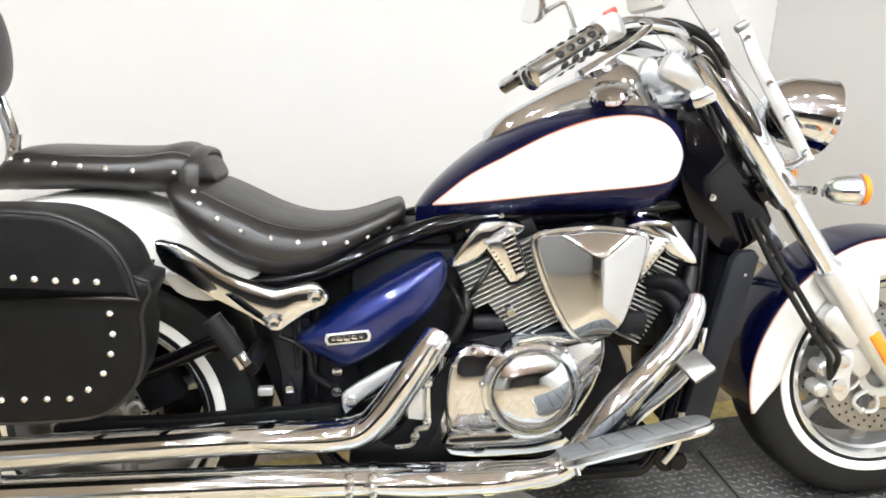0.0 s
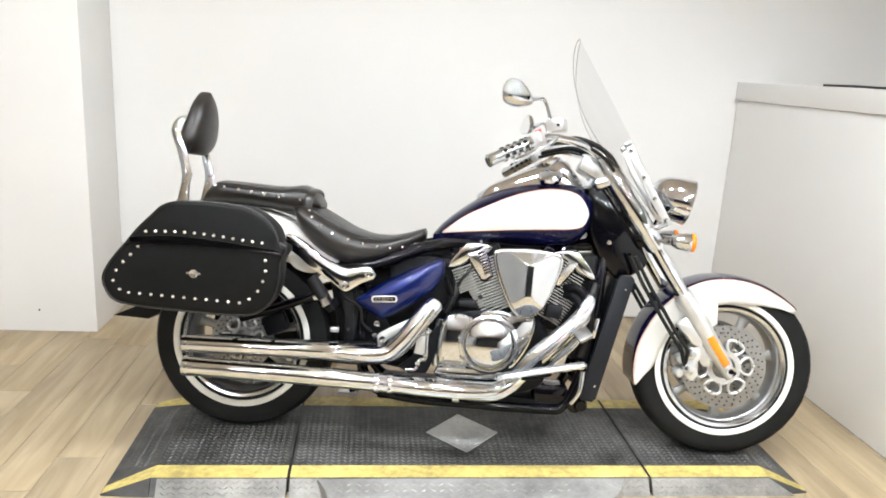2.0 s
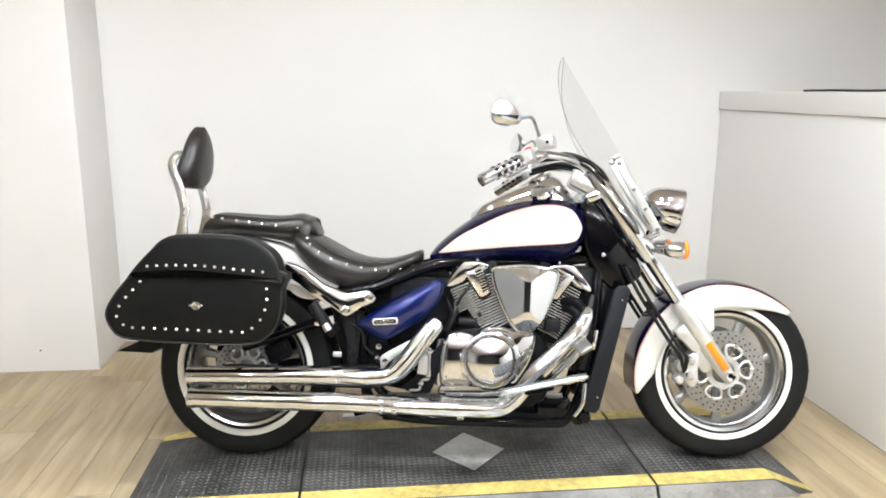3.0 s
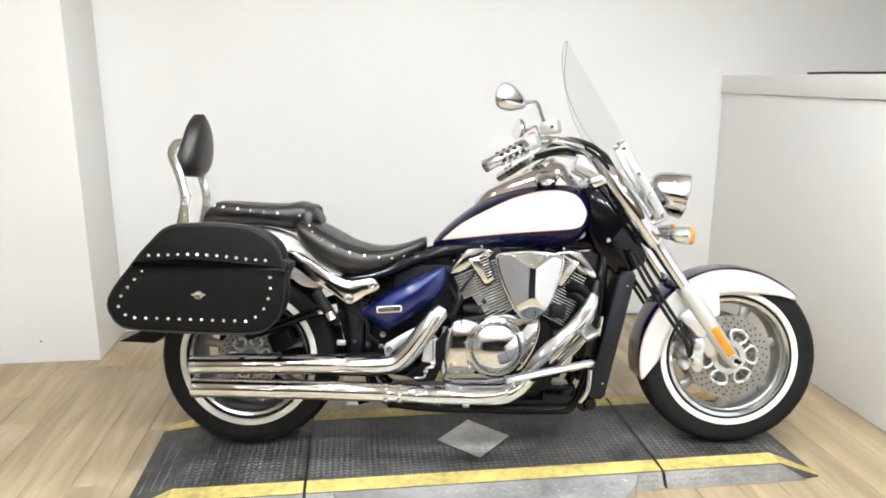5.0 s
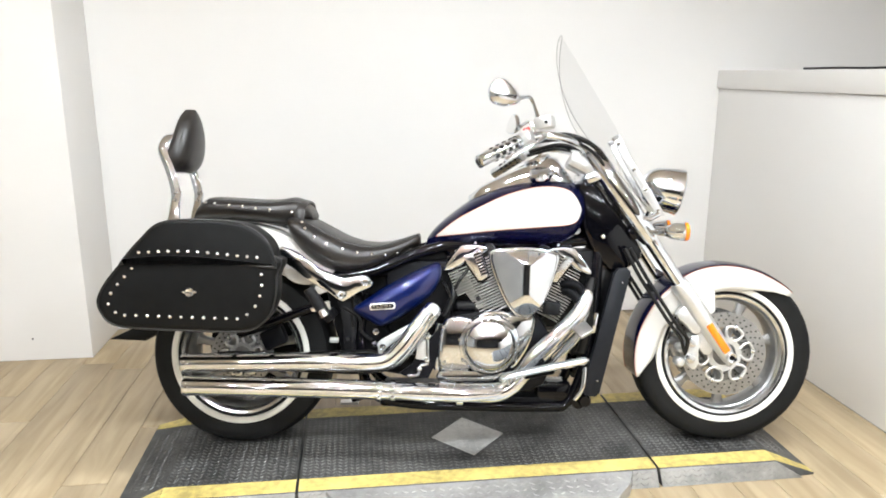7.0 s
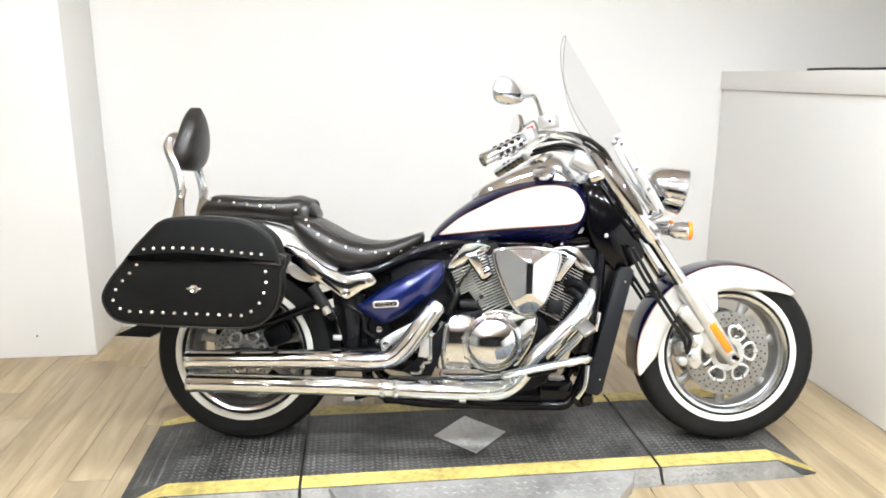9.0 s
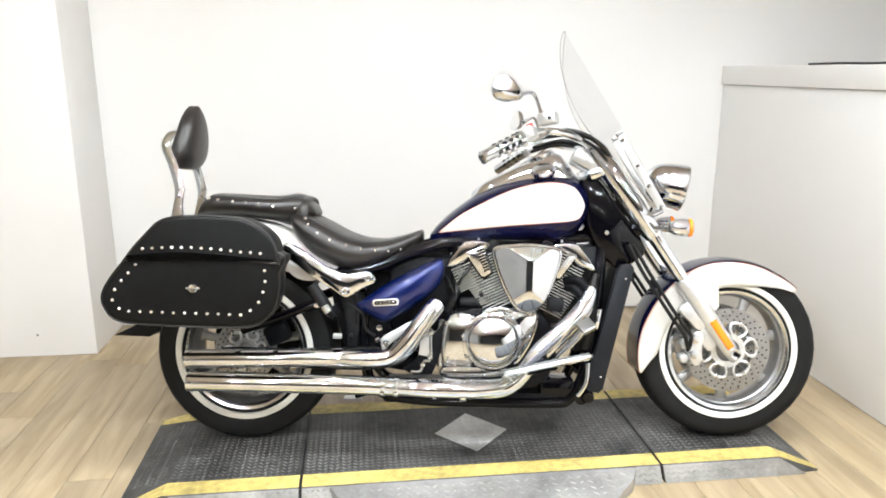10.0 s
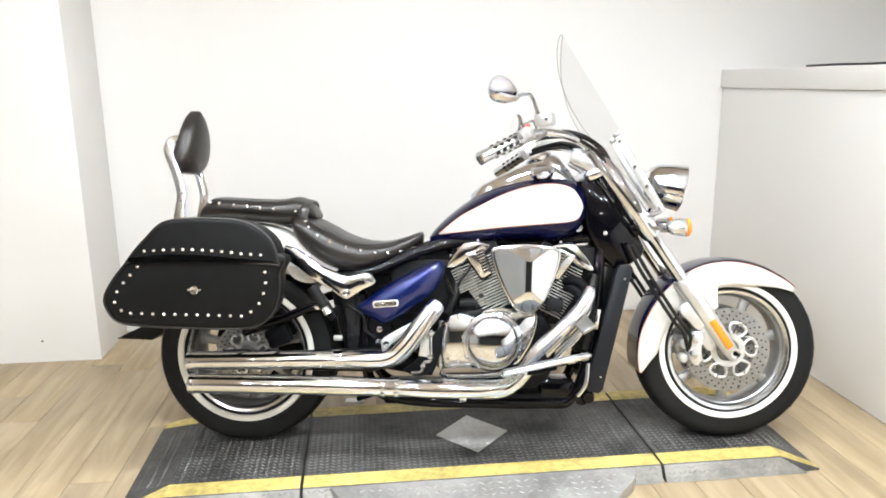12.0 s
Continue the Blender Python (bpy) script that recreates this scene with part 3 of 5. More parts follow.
# front axle, calipers
part("front_axle", lathe([(-0.136, 0.006), (-0.138, 0.017), (-0.12, 0.019), (0.12, 0.019), (0.138, 0.017), (0.136, 0.006)], AXF, n=20), CHROME, bike)
# Dark disc paints the shade inside the axle's hollow end.
part("axle_hole", lathe([(-0.1395, 0.0085), (-0.137, 0.0085)], AXF, n=16), SATIN, bike)
for s in (-1, 1):
    bm = plate([(1.604, 0.300), (1.600, 0.350), (1.612, 0.392), (1.640, 0.402), (1.655, 0.375), (1.648, 0.335), (1.650, 0.300), (1.630, 0.275)], s * 0.052, s * 0.115, 0.008, smooth=3)
    caliper = part("brake_caliper", bm, CAST, bike, "silver brake caliper")
    for cz, cx in ((0.350, 1.592), (0.300, 1.588)):
        part("caliper_pot", lathe([(s * 0.06, 0.017), (s * 0.098, 0.017), (s * 0.104, 0.012), (s * 0.105, 0.004)], (cx, 0, cz), n=18), CAST, caliper)
    for cz, cx in ((0.375, 1.622), (0.318, 1.618)):
        part("piston_cap", lathe([(s * 0.112, 0.018), (s * 0.121, 0.016), (s * 0.122, 0.006)], (cx, 0, cz), n=18), CHROME_DULL, caliper)
    part("caliper_bracket", plate([(1.635, 0.385), (1.66, 0.42), (1.69, 0.40), (1.70, 0.345), (1.67, 0.33)], s * 0.075, s * 0.105, 0.005, smooth=3), CAST, caliper)

# ---- fork ----
RAKE = V((1.757 - 1.303, 0, 0.294 - 0.954)).normalized()


def on_fork(y, f):
    """A point on the fork's line, f metres below the upper yoke."""
    top = V((1.289, y, 1.000))
    return top + RAKE * f


for s in (-1, 1):
    y = s * 0.106
    part("fork_tube", tube([on_fork(y, 0.0), on_fork(y, 0.54)], 0.0245, 20, smooth=False), CHROME, bike)
    cover = [on_fork(y, f) for f in (-0.062, -0.050, 0.30, 0.318)]
    part("fork_cover", tube(cover, [0.030, 0.036, 0.035, 0.030], 20, smooth=False), CHROME, bike, "chrome fork cover")
    lower = [on_fork(y, f) for f in (0.50, 0.515, 0.62, 0.74, 0.80, 0.85)]
    part("fork_slider", tube(lower, [0.030, 0.034, 0.033, 0.029, 0.027, 0.020], 20, smooth=False), CAST, bike, "silver fork slider")
    stay = [(1.606, 0.578), (1.708, 0.558), (1.712, 0.486), (1.700, 0.474), (1.665, 0.459), (1.628, 0.505)]
    part("mudguard_stay", plate(stay, s * 0.082, s * 0.092, 0.004), WHITE, bike, "white painted mudguard stay")
    # lug that carries caliper and mudguard
    bm = plate([(1.565, 0.475), (1.60, 0.51), (1.64, 0.47), (1.655, 0.42), (1.63, 0.405), (1.60, 0.435)], s * 0.085, s * 0.12, 0.006, smooth=3)
    part("slider_lug", bm, CAST, bike)
    ctr = V((1.708, s * 0.120, 0.394))
    ang = math.degrees(math.atan2(RAKE.x, -RAKE.z))
    bm = slab((0, 0, 0), (0.026, 0.012, 0.120), 0.004)
    refl = part("reflector", bm, AMBER, bike, "orange reflector")
    refl.matrix_basis = pose(ctr.x, ctr.y + s * 0.014, ctr.z, 0, -ang, 0)
part("upper_yoke", slab((1.272, 0, 0.965), (0.085, 0.262, 0.042), 0.016, (0, -22, 0)), CHROME_DULL, bike, "polished upper fork yoke")
low = on_fork(0, 0.27)
part("lower_yoke", slab((low.x - 0.01, 0, low.z), (0.09, 0.23, 0.05), 0.012, (0, -35, 0)), GLOSS, bike)
# the black headstock cover
wheels_and_fork = set(bike.children)
head = plate([(1.165, 0.95), (1.225, 0.955), (1.30, 0.86), (1.40, 0.72), (1.345, 0.655), (1.30, 0.64), (1.235, 0.70), (1.19, 0.78), (1.172, 0.86)], -0.098, 0.098, 0.02, smooth=3)
headcover = part("headstock_cover", head, GLOSS, bike, "gloss black headstock cover")
part("cover_bolt", ball((1.255, -0.101, 0.768), 0.009, (1, 0.6, 1)), CHROME, headcover)


headcovers = set(bike.children) - wheels_and_fork


# ---- front mudguard ----
def arc(c, r, y, deg):
    a = radians(deg)
    return V((c[0] + math.cos(a) * r, y, c[2] + math.sin(a) * r))


FEND = [(44, 0.306), (48, 0.296), (60, 0.266), (74, 0.242), (98, 0.231), (114, 0.231), (147, 0.241), (163, 0.243), (176, 0.252), (183, 0.264), (190, 0.300), (194, 0.325)]


def mudguard(name, centre, a0, a1, crown, wide, edge, hem, mats):
    """Crown and two side panels. edge: radius where the colours part; hem: (angle, radius) of the lower rim."""
    steps = 48
    rows_c, side_l, side_r = [], [], []
    for i in range(steps + 1):
        d = a0 + (a1 - a0) * i / steps
        hr = lerp_table(hem, d)[0]
        cr = crown
        er = max(edge(d), hr + 0.002)
        prof = []
        for q in range(13):
            a = math.pi * q / 12
            yy = -math.cos(a) * wide
            rr = er + (cr - er) * math.sin(a) ** 0.62
            prof.append(arc(centre, rr, yy, d))
        rows_c.append(prof)
        for s, rows in ((-1, side_l), (1, side_r)):
            side = []
            for q in range(6):
                f = q / 5
                side.append(arc(centre, er + (hr - er) * f, s * (wide + 0.006 * math.sin(f * math.pi * 0.6)), d))
            rows.append(side)
    bm = loft(rows_c, closed_ring=False)
    guard = part(name, bm, mats[0], bike)
    guard.modifiers.new("thick", "SOLIDIFY").thickness = 0.004
    for rows in (side_l, side_r):
        p = part("side_panel", loft(rows, closed_ring=False), mats[1], guard, "pearl white side of the mudguard")
        p.modifiers.new("thick", "SOLIDIFY").thickness = 0.004
        if mats[0] is WHITE:
            continue
        bm = tube([r[0] + V((0, -0.002 if r[0].y < 0 else 0.002, 0)) for r in rows[::2]], 0.0010, 6, k=2)
        part("pinstripe", bm, STRIPE, guard)
    return guard


EDGE = [(44, 0.325), (60, 0.318), (78, 0.320), (94, 0.323), (107, 0.326), (120, 0.324), (133, 0.319), (156, 0.321), (171, 0.327), (189, 0.332), (194, 0.332)]
front_guard = mudguard("front_mudguard", AXF, 44, 194, 0.332, 0.079, lambda d: lerp_table(EDGE, d)[0], FEND, (BLUE, WHITE))
tagged(front_guard, "blue front mudguard with white sides")

# rear mudguard: white flanks under the seat
REND = [(20, 0.45), (28, 0.45), (40, 0.40), (46, 0.362), (58, 0.335), (120, 0.34), (152, 0.36)]
rear_guard = mudguard("rear_mudguard", (0, 0, 0.327), 28, 152, 0.470, 0.124, lambda d: 0.458, REND, (WHITE, WHITE))
tagged(rear_guard, "pearl white rear mudguard")
bm = plate([(-0.472, 0.372), (-0.404, 0.404), (-0.30, 0.455), (-0.26, 0.455), (-0.29, 0.40), (-0.342, 0.366)], -0.06, 0.06, 0.006)
part("plate_bracket", bm, FINBLACK, bike, "black number plate bracket")

# ---- fuel tank ----
before_body = set(bike.children) - headcovers
TANK = [  # x, top, bottom, half width
    (0.640, 0.742, 0.700, 0.030), (0.665, 0.776, 0.704, 0.060), (0.705, 0.816, 0.712, 0.090), (0.755, 0.857, 0.722, 0.118),
    (0.802, 0.889, 0.727, 0.136), (0.880, 0.926, 0.731, 0.156), (0.980, 0.954, 0.731, 0.170), (1.060, 0.966, 0.733, 0.174),
    (1.120, 0.962, 0.742, 0.166), (1.160, 0.948, 0.770, 0.146), (1.185, 0.925, 0.812, 0.105), (1.196, 0.895, 0.850, 0.05)]
TANK_S = []
for a in spline([(r[0], r[1], r[2]) for r in TANK], 4):
    TANK_S.append(a)
TANK_W = spline([(r[0], r[3], 0) for r in TANK], 4)


def tank_at(x):
    top, bot = lerp_table([tuple(p) for p in TANK_S], x)
    return top, bot, lerp_table([tuple(p) for p in TANK_W], x)[0]


def tank_side(x, z):
    """Half width of the tank at a height."""
    top, bot, wd = tank_at(x)
    mid = bot + (top - bot) * 0.42
    f = (z - mid) / (top - mid) if z > mid else (mid - z) / (mid - bot)
    f = min(max(f, 0), 0.999)
    p = 2.3 if z > mid else 3.2
    return wd * (1 - f ** p) ** (1 / p)


def tank_ring(x):
    top, bot, wd = tank_at(x)
    mid = bot + (top - bot) * 0.42
    ring = []
    for q in range(40):
        a = 2 * math.pi * q / 40
        c, s = math.cos(a), math.sin(a)
        p = 2.3 if s > 0 else 3.2
        r = (abs(c) ** p + abs(s) ** p) ** (-1 / p)
        ring.append(V((x, c * r * wd, mid + s * r * ((top - mid) if s > 0 else (mid - bot)))))
    return ring


xs = [0.640 + (1.196 - 0.640) * (0.5 - 0.5 * math.cos(math.pi * i / 44)) for i in range(45)]
tank = part("fuel_tank", loft([tank_ring(x) for x in xs]), BLUE, bike, "deep blue fuel tank with pearl white side panels", sharp=70)

PANEL_TOP = spline([(0.672, 0.753, 0), (0.74, 0.812, 0), (0.81, 0.853, 0), (0.904, 0.900, 0), (0.998, 0.929, 0), (1.075, 0.935, 0), (1.130, 0.920, 0), (1.160, 0.880, 0), (1.168, 0.858, 0)], 6)
PANEL_BOT = spline([(0.672, 0.7525, 0), (0.774, 0.768, 0), (0.908, 0.786, 0), (1.050, 0.800, 0), (1.120, 0.808, 0), (1.152, 0.822, 0), (1.168, 0.856, 0)], 6)


def tank_panel(s, grow, lift_off, name, mat, label):
    rows = []
    n = 56
    for i in range(n + 1):
        x = 0.672 + (1.168 - 0.672) * (0.5 - 0.5 * math.cos(math.pi * i / n))
        t = lerp_table([tuple(p) for p in PANEL_TOP], x)[0] + grow
        b = lerp_table([tuple(p) for p in PANEL_BOT], x)[0] - grow
        rows.append([V((x, s * (tank_side(x, b + (t - b) * j / 14) + lift_off), b + (t - b) * j / 14)) for j in range(15)])
    p = part(name, loft(rows, closed_ring=False), mat, tank, label, sharp=80)
    return p


for s in (-1, 1):
    tank_panel(s, 0.0022, 0.0012, "panel_pinstripe", STRIPE, "thin copper pinstripe")
    tank_panel(s, 0.0, 0.0024, "side_panel", WHITE, "pearl white tank panel")

# chrome console with the speedometer on the tank
rows = []
for x, top, wd in ((0.785, 0.898, 0.016), (0.83, 0.934, 0.032), (0.88, 0.962, 0.040), (0.94, 0.993, 0.046), (1.00, 1.020, 0.054), (1.045, 1.042, 0.064), (1.075, 1.047, 0.066), (1.098, 1.036, 0.064), (1.125, 1.005, 0.058), (1.155, 0.966, 0.046), (1.175, 0.940, 0.03)):
    low = min(tank_at(x)[0], top) - 0.035
    ring = []
    for q in range(19):
        a = math.pi * q / 18
        c, u = math.cos(a), math.sin(a)
        r = (abs(c) ** 3 + abs(u) ** 3) ** (-1 / 3)
        ring.append(V((x, c * r * wd * (1.25 - 0.25 * u), low + u * r * (top - low))))
    rows.append(ring + [V((x, -wd * 1.25, low - 0.01)), V((x, wd * 1.25, low - 0.01))])
console = part("tank_console", loft(rows), CHROME, tank, "chrome tank console", sharp=60)
dial = part("speedometer", lathe([(0, 0.046), (0.012, 0.050), (0.020, 0.046), (0.018, 0.040), (0.014, 0.004)], (0, 0, 0), "z", 32), CHROME, bike, "round speedometer with a chrome bezel")
dial.matrix_basis = pose(1.03, 0, 1.022, 0, -22, 0)
face = part("dial_face", lathe([(0.0185, 0.039), (0.0195, 0.004)], (0, 0, 0), "z", 28), PLASTIC, dial)
cap2 = part("fuel_cap", lathe([(0, 0.040), (0.012, 0.042), (0.020, 0.036), (0.024, 0.010)], (0, 0, 0), "z", 28), CHROME, bike, "chrome fuel cap")
cap2.matrix_basis = pose(1.032, -0.080, 0.972, 26, -10, 0)
for q in range(12):
    a = 2 * math.pi * q / 12
    part("knurl", slab((math.cos(a) * 0.041, math.sin(a) * 0.041, 0.008), (0.006, 0.006, 0.012), 0.001, (0, 0, math.degrees(a))), CHROME, cap2)

# ---- seats ----
def stud(parent, p, n, r=0.0062):
    """A domed chrome stud, on a surface with normal n."""
    bm = lathe([(0, r), (r * 0.35, r * 0.92), (r * 0.7, r * 0.6), (r * 0.85, r * 0.15)], (0, 0, 0), "z", 12)
    ob = part("stud", bm, STUDS_METAL, parent)
    ob.matrix_basis = Matrix.Translation(p) @ V(n).to_track_quat("Z", "Y").to_matrix().to_4x4()
    return ob


def seat_ring(x, top, bot, wd, p=3.0, n=36):
    """Cross-section of a padded seat: flat top, rounded shoulders."""
    ring = []
    for q in range(n):
        a = 2 * math.pi * q / n
        c, s = math.cos(a), math.sin(a)
        r = (abs(c) ** p + abs(s) ** p) ** (-1 / p)
        mid = (top + bot) / 2
        z = mid + s * r * (top - bot) / 2
        y = c * r * wd * (1.0 - 0.10 * max(0, -s * r))
        ring.append(V((x, y, z)))
    return ring


SEAT = [(0.160, 0.804, 0.770, 0.135), (0.178, 0.812, 0.722, 0.160), (0.225, 0.802, 0.668, 0.176), (0.285, 0.774, 0.630, 0.182), (0.342, 0.745, 0.612, 0.178), (0.392, 0.729, 0.607, 0.166),
        (0.432, 0.722, 0.614, 0.152), (0.492, 0.723, 0.640, 0.126), (0.552, 0.738, 0.676, 0.098), (0.590, 0.752, 0.702, 0.084), (0.610, 0.757, 0.712, 0.070), (0.617, 0.748, 0.720, 0.05)]
SEAT_S = spline([r[:3] for r in SEAT], 4)
SEAT_W = spline([(r[0], r[3], 0) for r in SEAT], 4)
rows = [seat_ring(a.x, a.y, a.z, b.y, 3.0) for a, b in zip(SEAT_S, SEAT_W)]
rider = part("rider_seat", loft(rows), SEATHIDE, bike, "black dished rider's seat with chrome studs", sharp=80)


def seat_surface(table_s, table_w, x, z, p):
    top, bot = lerp_table([tuple(q) for q in table_s], x)
    wd = lerp_table([tuple(q) for q in table_w], x)[0]
    f = min(abs((z - (top + bot) / 2) / ((top - bot) / 2)), 0.98)
    return wd * (1 - f ** p) ** (1 / p) * (1.0 - 0.10 * max(0, -(z - (top + bot) / 2) / ((top - bot) / 2)))


STUDS = [(0.212, 0.790), (0.226, 0.770), (0.260, 0.743), (0.302, 0.721), (0.356, 0.704), (0.405, 0.693), (0.454, 0.687), (0.497, 0.685), (0.538, 0.691), (0.580, 0.704)]
for sx, sz in STUDS:
    for s in (-1, 1):
        y = seat_surface(SEAT_S, SEAT_W, sx, sz, 3.0)
        stud(rider, (sx, s * (y - 0.001), sz), (0, s, 0.3))
# seam along the upper edge, with piping
for s in (-1, 1):
    pts = []
    for i in range(14):
        x = 0.225 + 0.382 * i / 13
        top, bot = lerp_table([tuple(q) for q in SEAT_S], x)
        z = top - (top - bot) * 0.10
        pts.append((x, s * (seat_surface(SEAT_S, SEAT_W, x, z, 3.0) - 0.001), z))
    part("seat_seam", tube(pts, 0.0032, 8), PIPING, rider)
    pts = []
    for i in range(14):
        x = 0.230 + 0.36 * i / 13
        top, bot = lerp_table([tuple(q) for q in SEAT_S], x)
        z = top - (top - bot) * 0.62
        pts.append((x, s * (seat_surface(SEAT_S, SEAT_W, x, z, 3.0) - 0.0015), z))
    part("seat_seam", tube(pts, 0.0014, 8), PIPING, rider)

PASS = [(-0.172, 0.802, 0.784, 0.095), (-0.160, 0.835, 0.784, 0.112), (-0.136, 0.862, 0.784, 0.122), (-0.105, 0.870, 0.783, 0.130), (-0.02, 0.868, 0.785, 0.140), (0.06, 0.866, 0.782, 0.140), (0.12, 0.868, 0.777, 0.132), (0.168, 0.876, 0.775, 0.120),
        (0.198, 0.864, 0.780, 0.108), (0.222, 0.842, 0.790, 0.094), (0.236, 0.818, 0.797, 0.07)]
PASS_S = spline([r[:3] for r in PASS], 4)
PASS_W = spline([(r[0], r[3], 0) for r in PASS], 4)
pillion = part("passenger_seat", loft([seat_ring(a.x, a.y, a.z, b.y, 2.8) for a, b in zip(PASS_S, PASS_W)]), SEATHIDE, bike, "black passenger seat with a row of chrome studs", sharp=80)
for sx in (-0.125, -0.090, -0.038, 0.008, 0.053, 0.100, 0.172):
    for s in (-1, 1):
        sz = 0.847 - 0.085 * (sx + 0.1)
        stud(pillion, (sx, s * seat_surface(PASS_S, PASS_W, sx, sz, 2.8), sz), (0, s, 0.3))
for s in (-1, 1):
    pts = []
    for i in range(12):
        x = -0.12 + 0.33 * i / 11
        top, bot = lerp_table([tuple(q) for q in PASS_S], x)
        z = top - (top - bot) * 0.14
        pts.append((x, s * (seat_surface(PASS_S, PASS_W, x, z, 2.8) - 0.001), z))
    part("seat_seam", tube(pts, 0.003, 8), PIPING, pillion)
# strap across the join of the seats
strap_pts = []
for q in range(15):
    a = math.pi * q / 14
    strap_pts.append((0.196 + 0.006 * math.sin(a), math.cos(a) * 0.112, 0.790 + 0.070 * math.sin(a) ** 0.45))
part("seat_strap", tube(strap_pts, 0.020, 10, k=2, flat=0.4), SEATHIDE, pillion, "black leather grab strap")

# ---- backrest ----
rest = new("backrest")
rest.parent = bike
tagged(rest, "black padded passenger backrest on chrome uprights")
rows = []
for i in range(25):            # from the low edge up, leaning back
    f = 0.5 - 0.5 * math.cos(math.pi * i / 24)
    z = 0.976 + 0.226 * f
    wide = 0.130 * (1 - 0.62 * f ** 1.6) * (1 - 0.35 * (1 - f) ** 10 - 0.75 * f ** 9)
    thick = (0.044 - 0.018 * f) * (1 - 0.45 * (1 - f) ** 8 - 0.6 * f ** 9)
    cx = -0.222 + 0.036 * f + 0.012 * math.sin(f * math.pi)
    ring = []
    for q in range(28):
        a = 2 * math.pi * q / 28
        c, s = math.cos(a), math.sin(a)
        r = (abs(c) ** 4 + abs(s) ** 4) ** (-1 / 4)
        bulge = 0.012 * (1 - (c * r) ** 2) if s > 0 else 0
        ring.append(V((cx + s * r * thick + bulge, c * r * wide, z)))
    rows.append(ring)
part("pad", loft(rows), SEATHIDE, rest, "black vinyl pad", sharp=75)
pts = []
for q in range(24):
    a = 2 * math.pi * q / 24
    f = 0.5 + 0.47 * math.sin(a)
    z = 0.976 + 0.226 * f
    wide = 0.130 * (1 - 0.62 * f ** 1.6) * (1 - 0.35 * (1 - f) ** 10 - 0.75 * f ** 9)
    cx = -0.222 + 0.036 * f + 0.012 * math.sin(f * math.pi)
    pts.append((cx + 0.012, math.copysign(abs(math.cos(a)) ** 0.6, math.cos(a)) * wide * 0.975, z))
pts.append(pts[0])
part("pad_piping", tube(pts, 0.0035, 8, k=2), PIPING, rest)
for s in (-1, 1):
    y = s * 0.118
    up = [(-0.224, y, 0.785), (-0.218, y, 0.84), (-0.212, y, 0.895), (-0.221, y, 0.945), (-0.236, y, 0.995), (-0.254, y * 0.98, 1.04), (-0.256, y * 0.94, 1.066), (-0.243, y * 0.82, 1.092), (-0.222, y * 0.5, 1.104), (-0.215, 0, 1.106)]
    part("upright", tube([V(u) + V((0.014, 0, 0)) for u in up], 0.0165, 12, flat=0.42), CHROME, rest, "bent chrome upright")
    plate_pts = [(-0.248, 0.775), (-0.232, 0.79), (-0.222, 0.84), (-0.195, 0.89), (-0.183, 0.885), (-0.192, 0.845), (-0.192, 0.79), (-0.186, 0.775)]
    part("side_plate", plate([(a + 0.006, b + 0.020) for a, b in plate_pts], y - 0.007, y + 0.007, 0.002), CHROME, rest)
    for bz, bx in ((0.876, -0.199), (0.902, -0.197)):
        part("bolt", ball((bx, y - 0.008 * 1, bz), 0.006, (1, 0.7, 1)), CHROME, rest)
    part("pad_mount", slab((-0.232, s * 0.06, 1.03), (0.02, 0.05, 0.05), 0.005), CHROME, rest)

# ---- saddlebags ----
BAG = [(-0.215, 0.705), (-0.283, 0.684), (-0.320, 0.648), (-0.356, 0.600), (-0.376, 0.556), (-0.368, 0.517), (-0.334, 0.478), (-0.26, 0.465), (-0.13, 0.458), (0.024, 0.453), (0.118, 0.461), (0.172, 0.502), (0.195, 0.561), (0.198, 0.63), (0.185, 0.700)]
LID = [(-0.296, 0.672), (-0.262, 0.716), (-0.222, 0.758), (-0.184, 0.794), (-0.133, 0.810), (-0.04, 0.814), (0.05, 0.809), (0.100, 0.799), (0.153, 0.768), (0.184, 0.729), (0.202, 0.662), (0.08, 0.672), (-0.09, 0.685), (-0.22, 0.683)]


BAG, LID = ([(x * 0.963 + 0.028, z * 0.963 + 0.031) for x, z in pts] for pts in (BAG, LID))


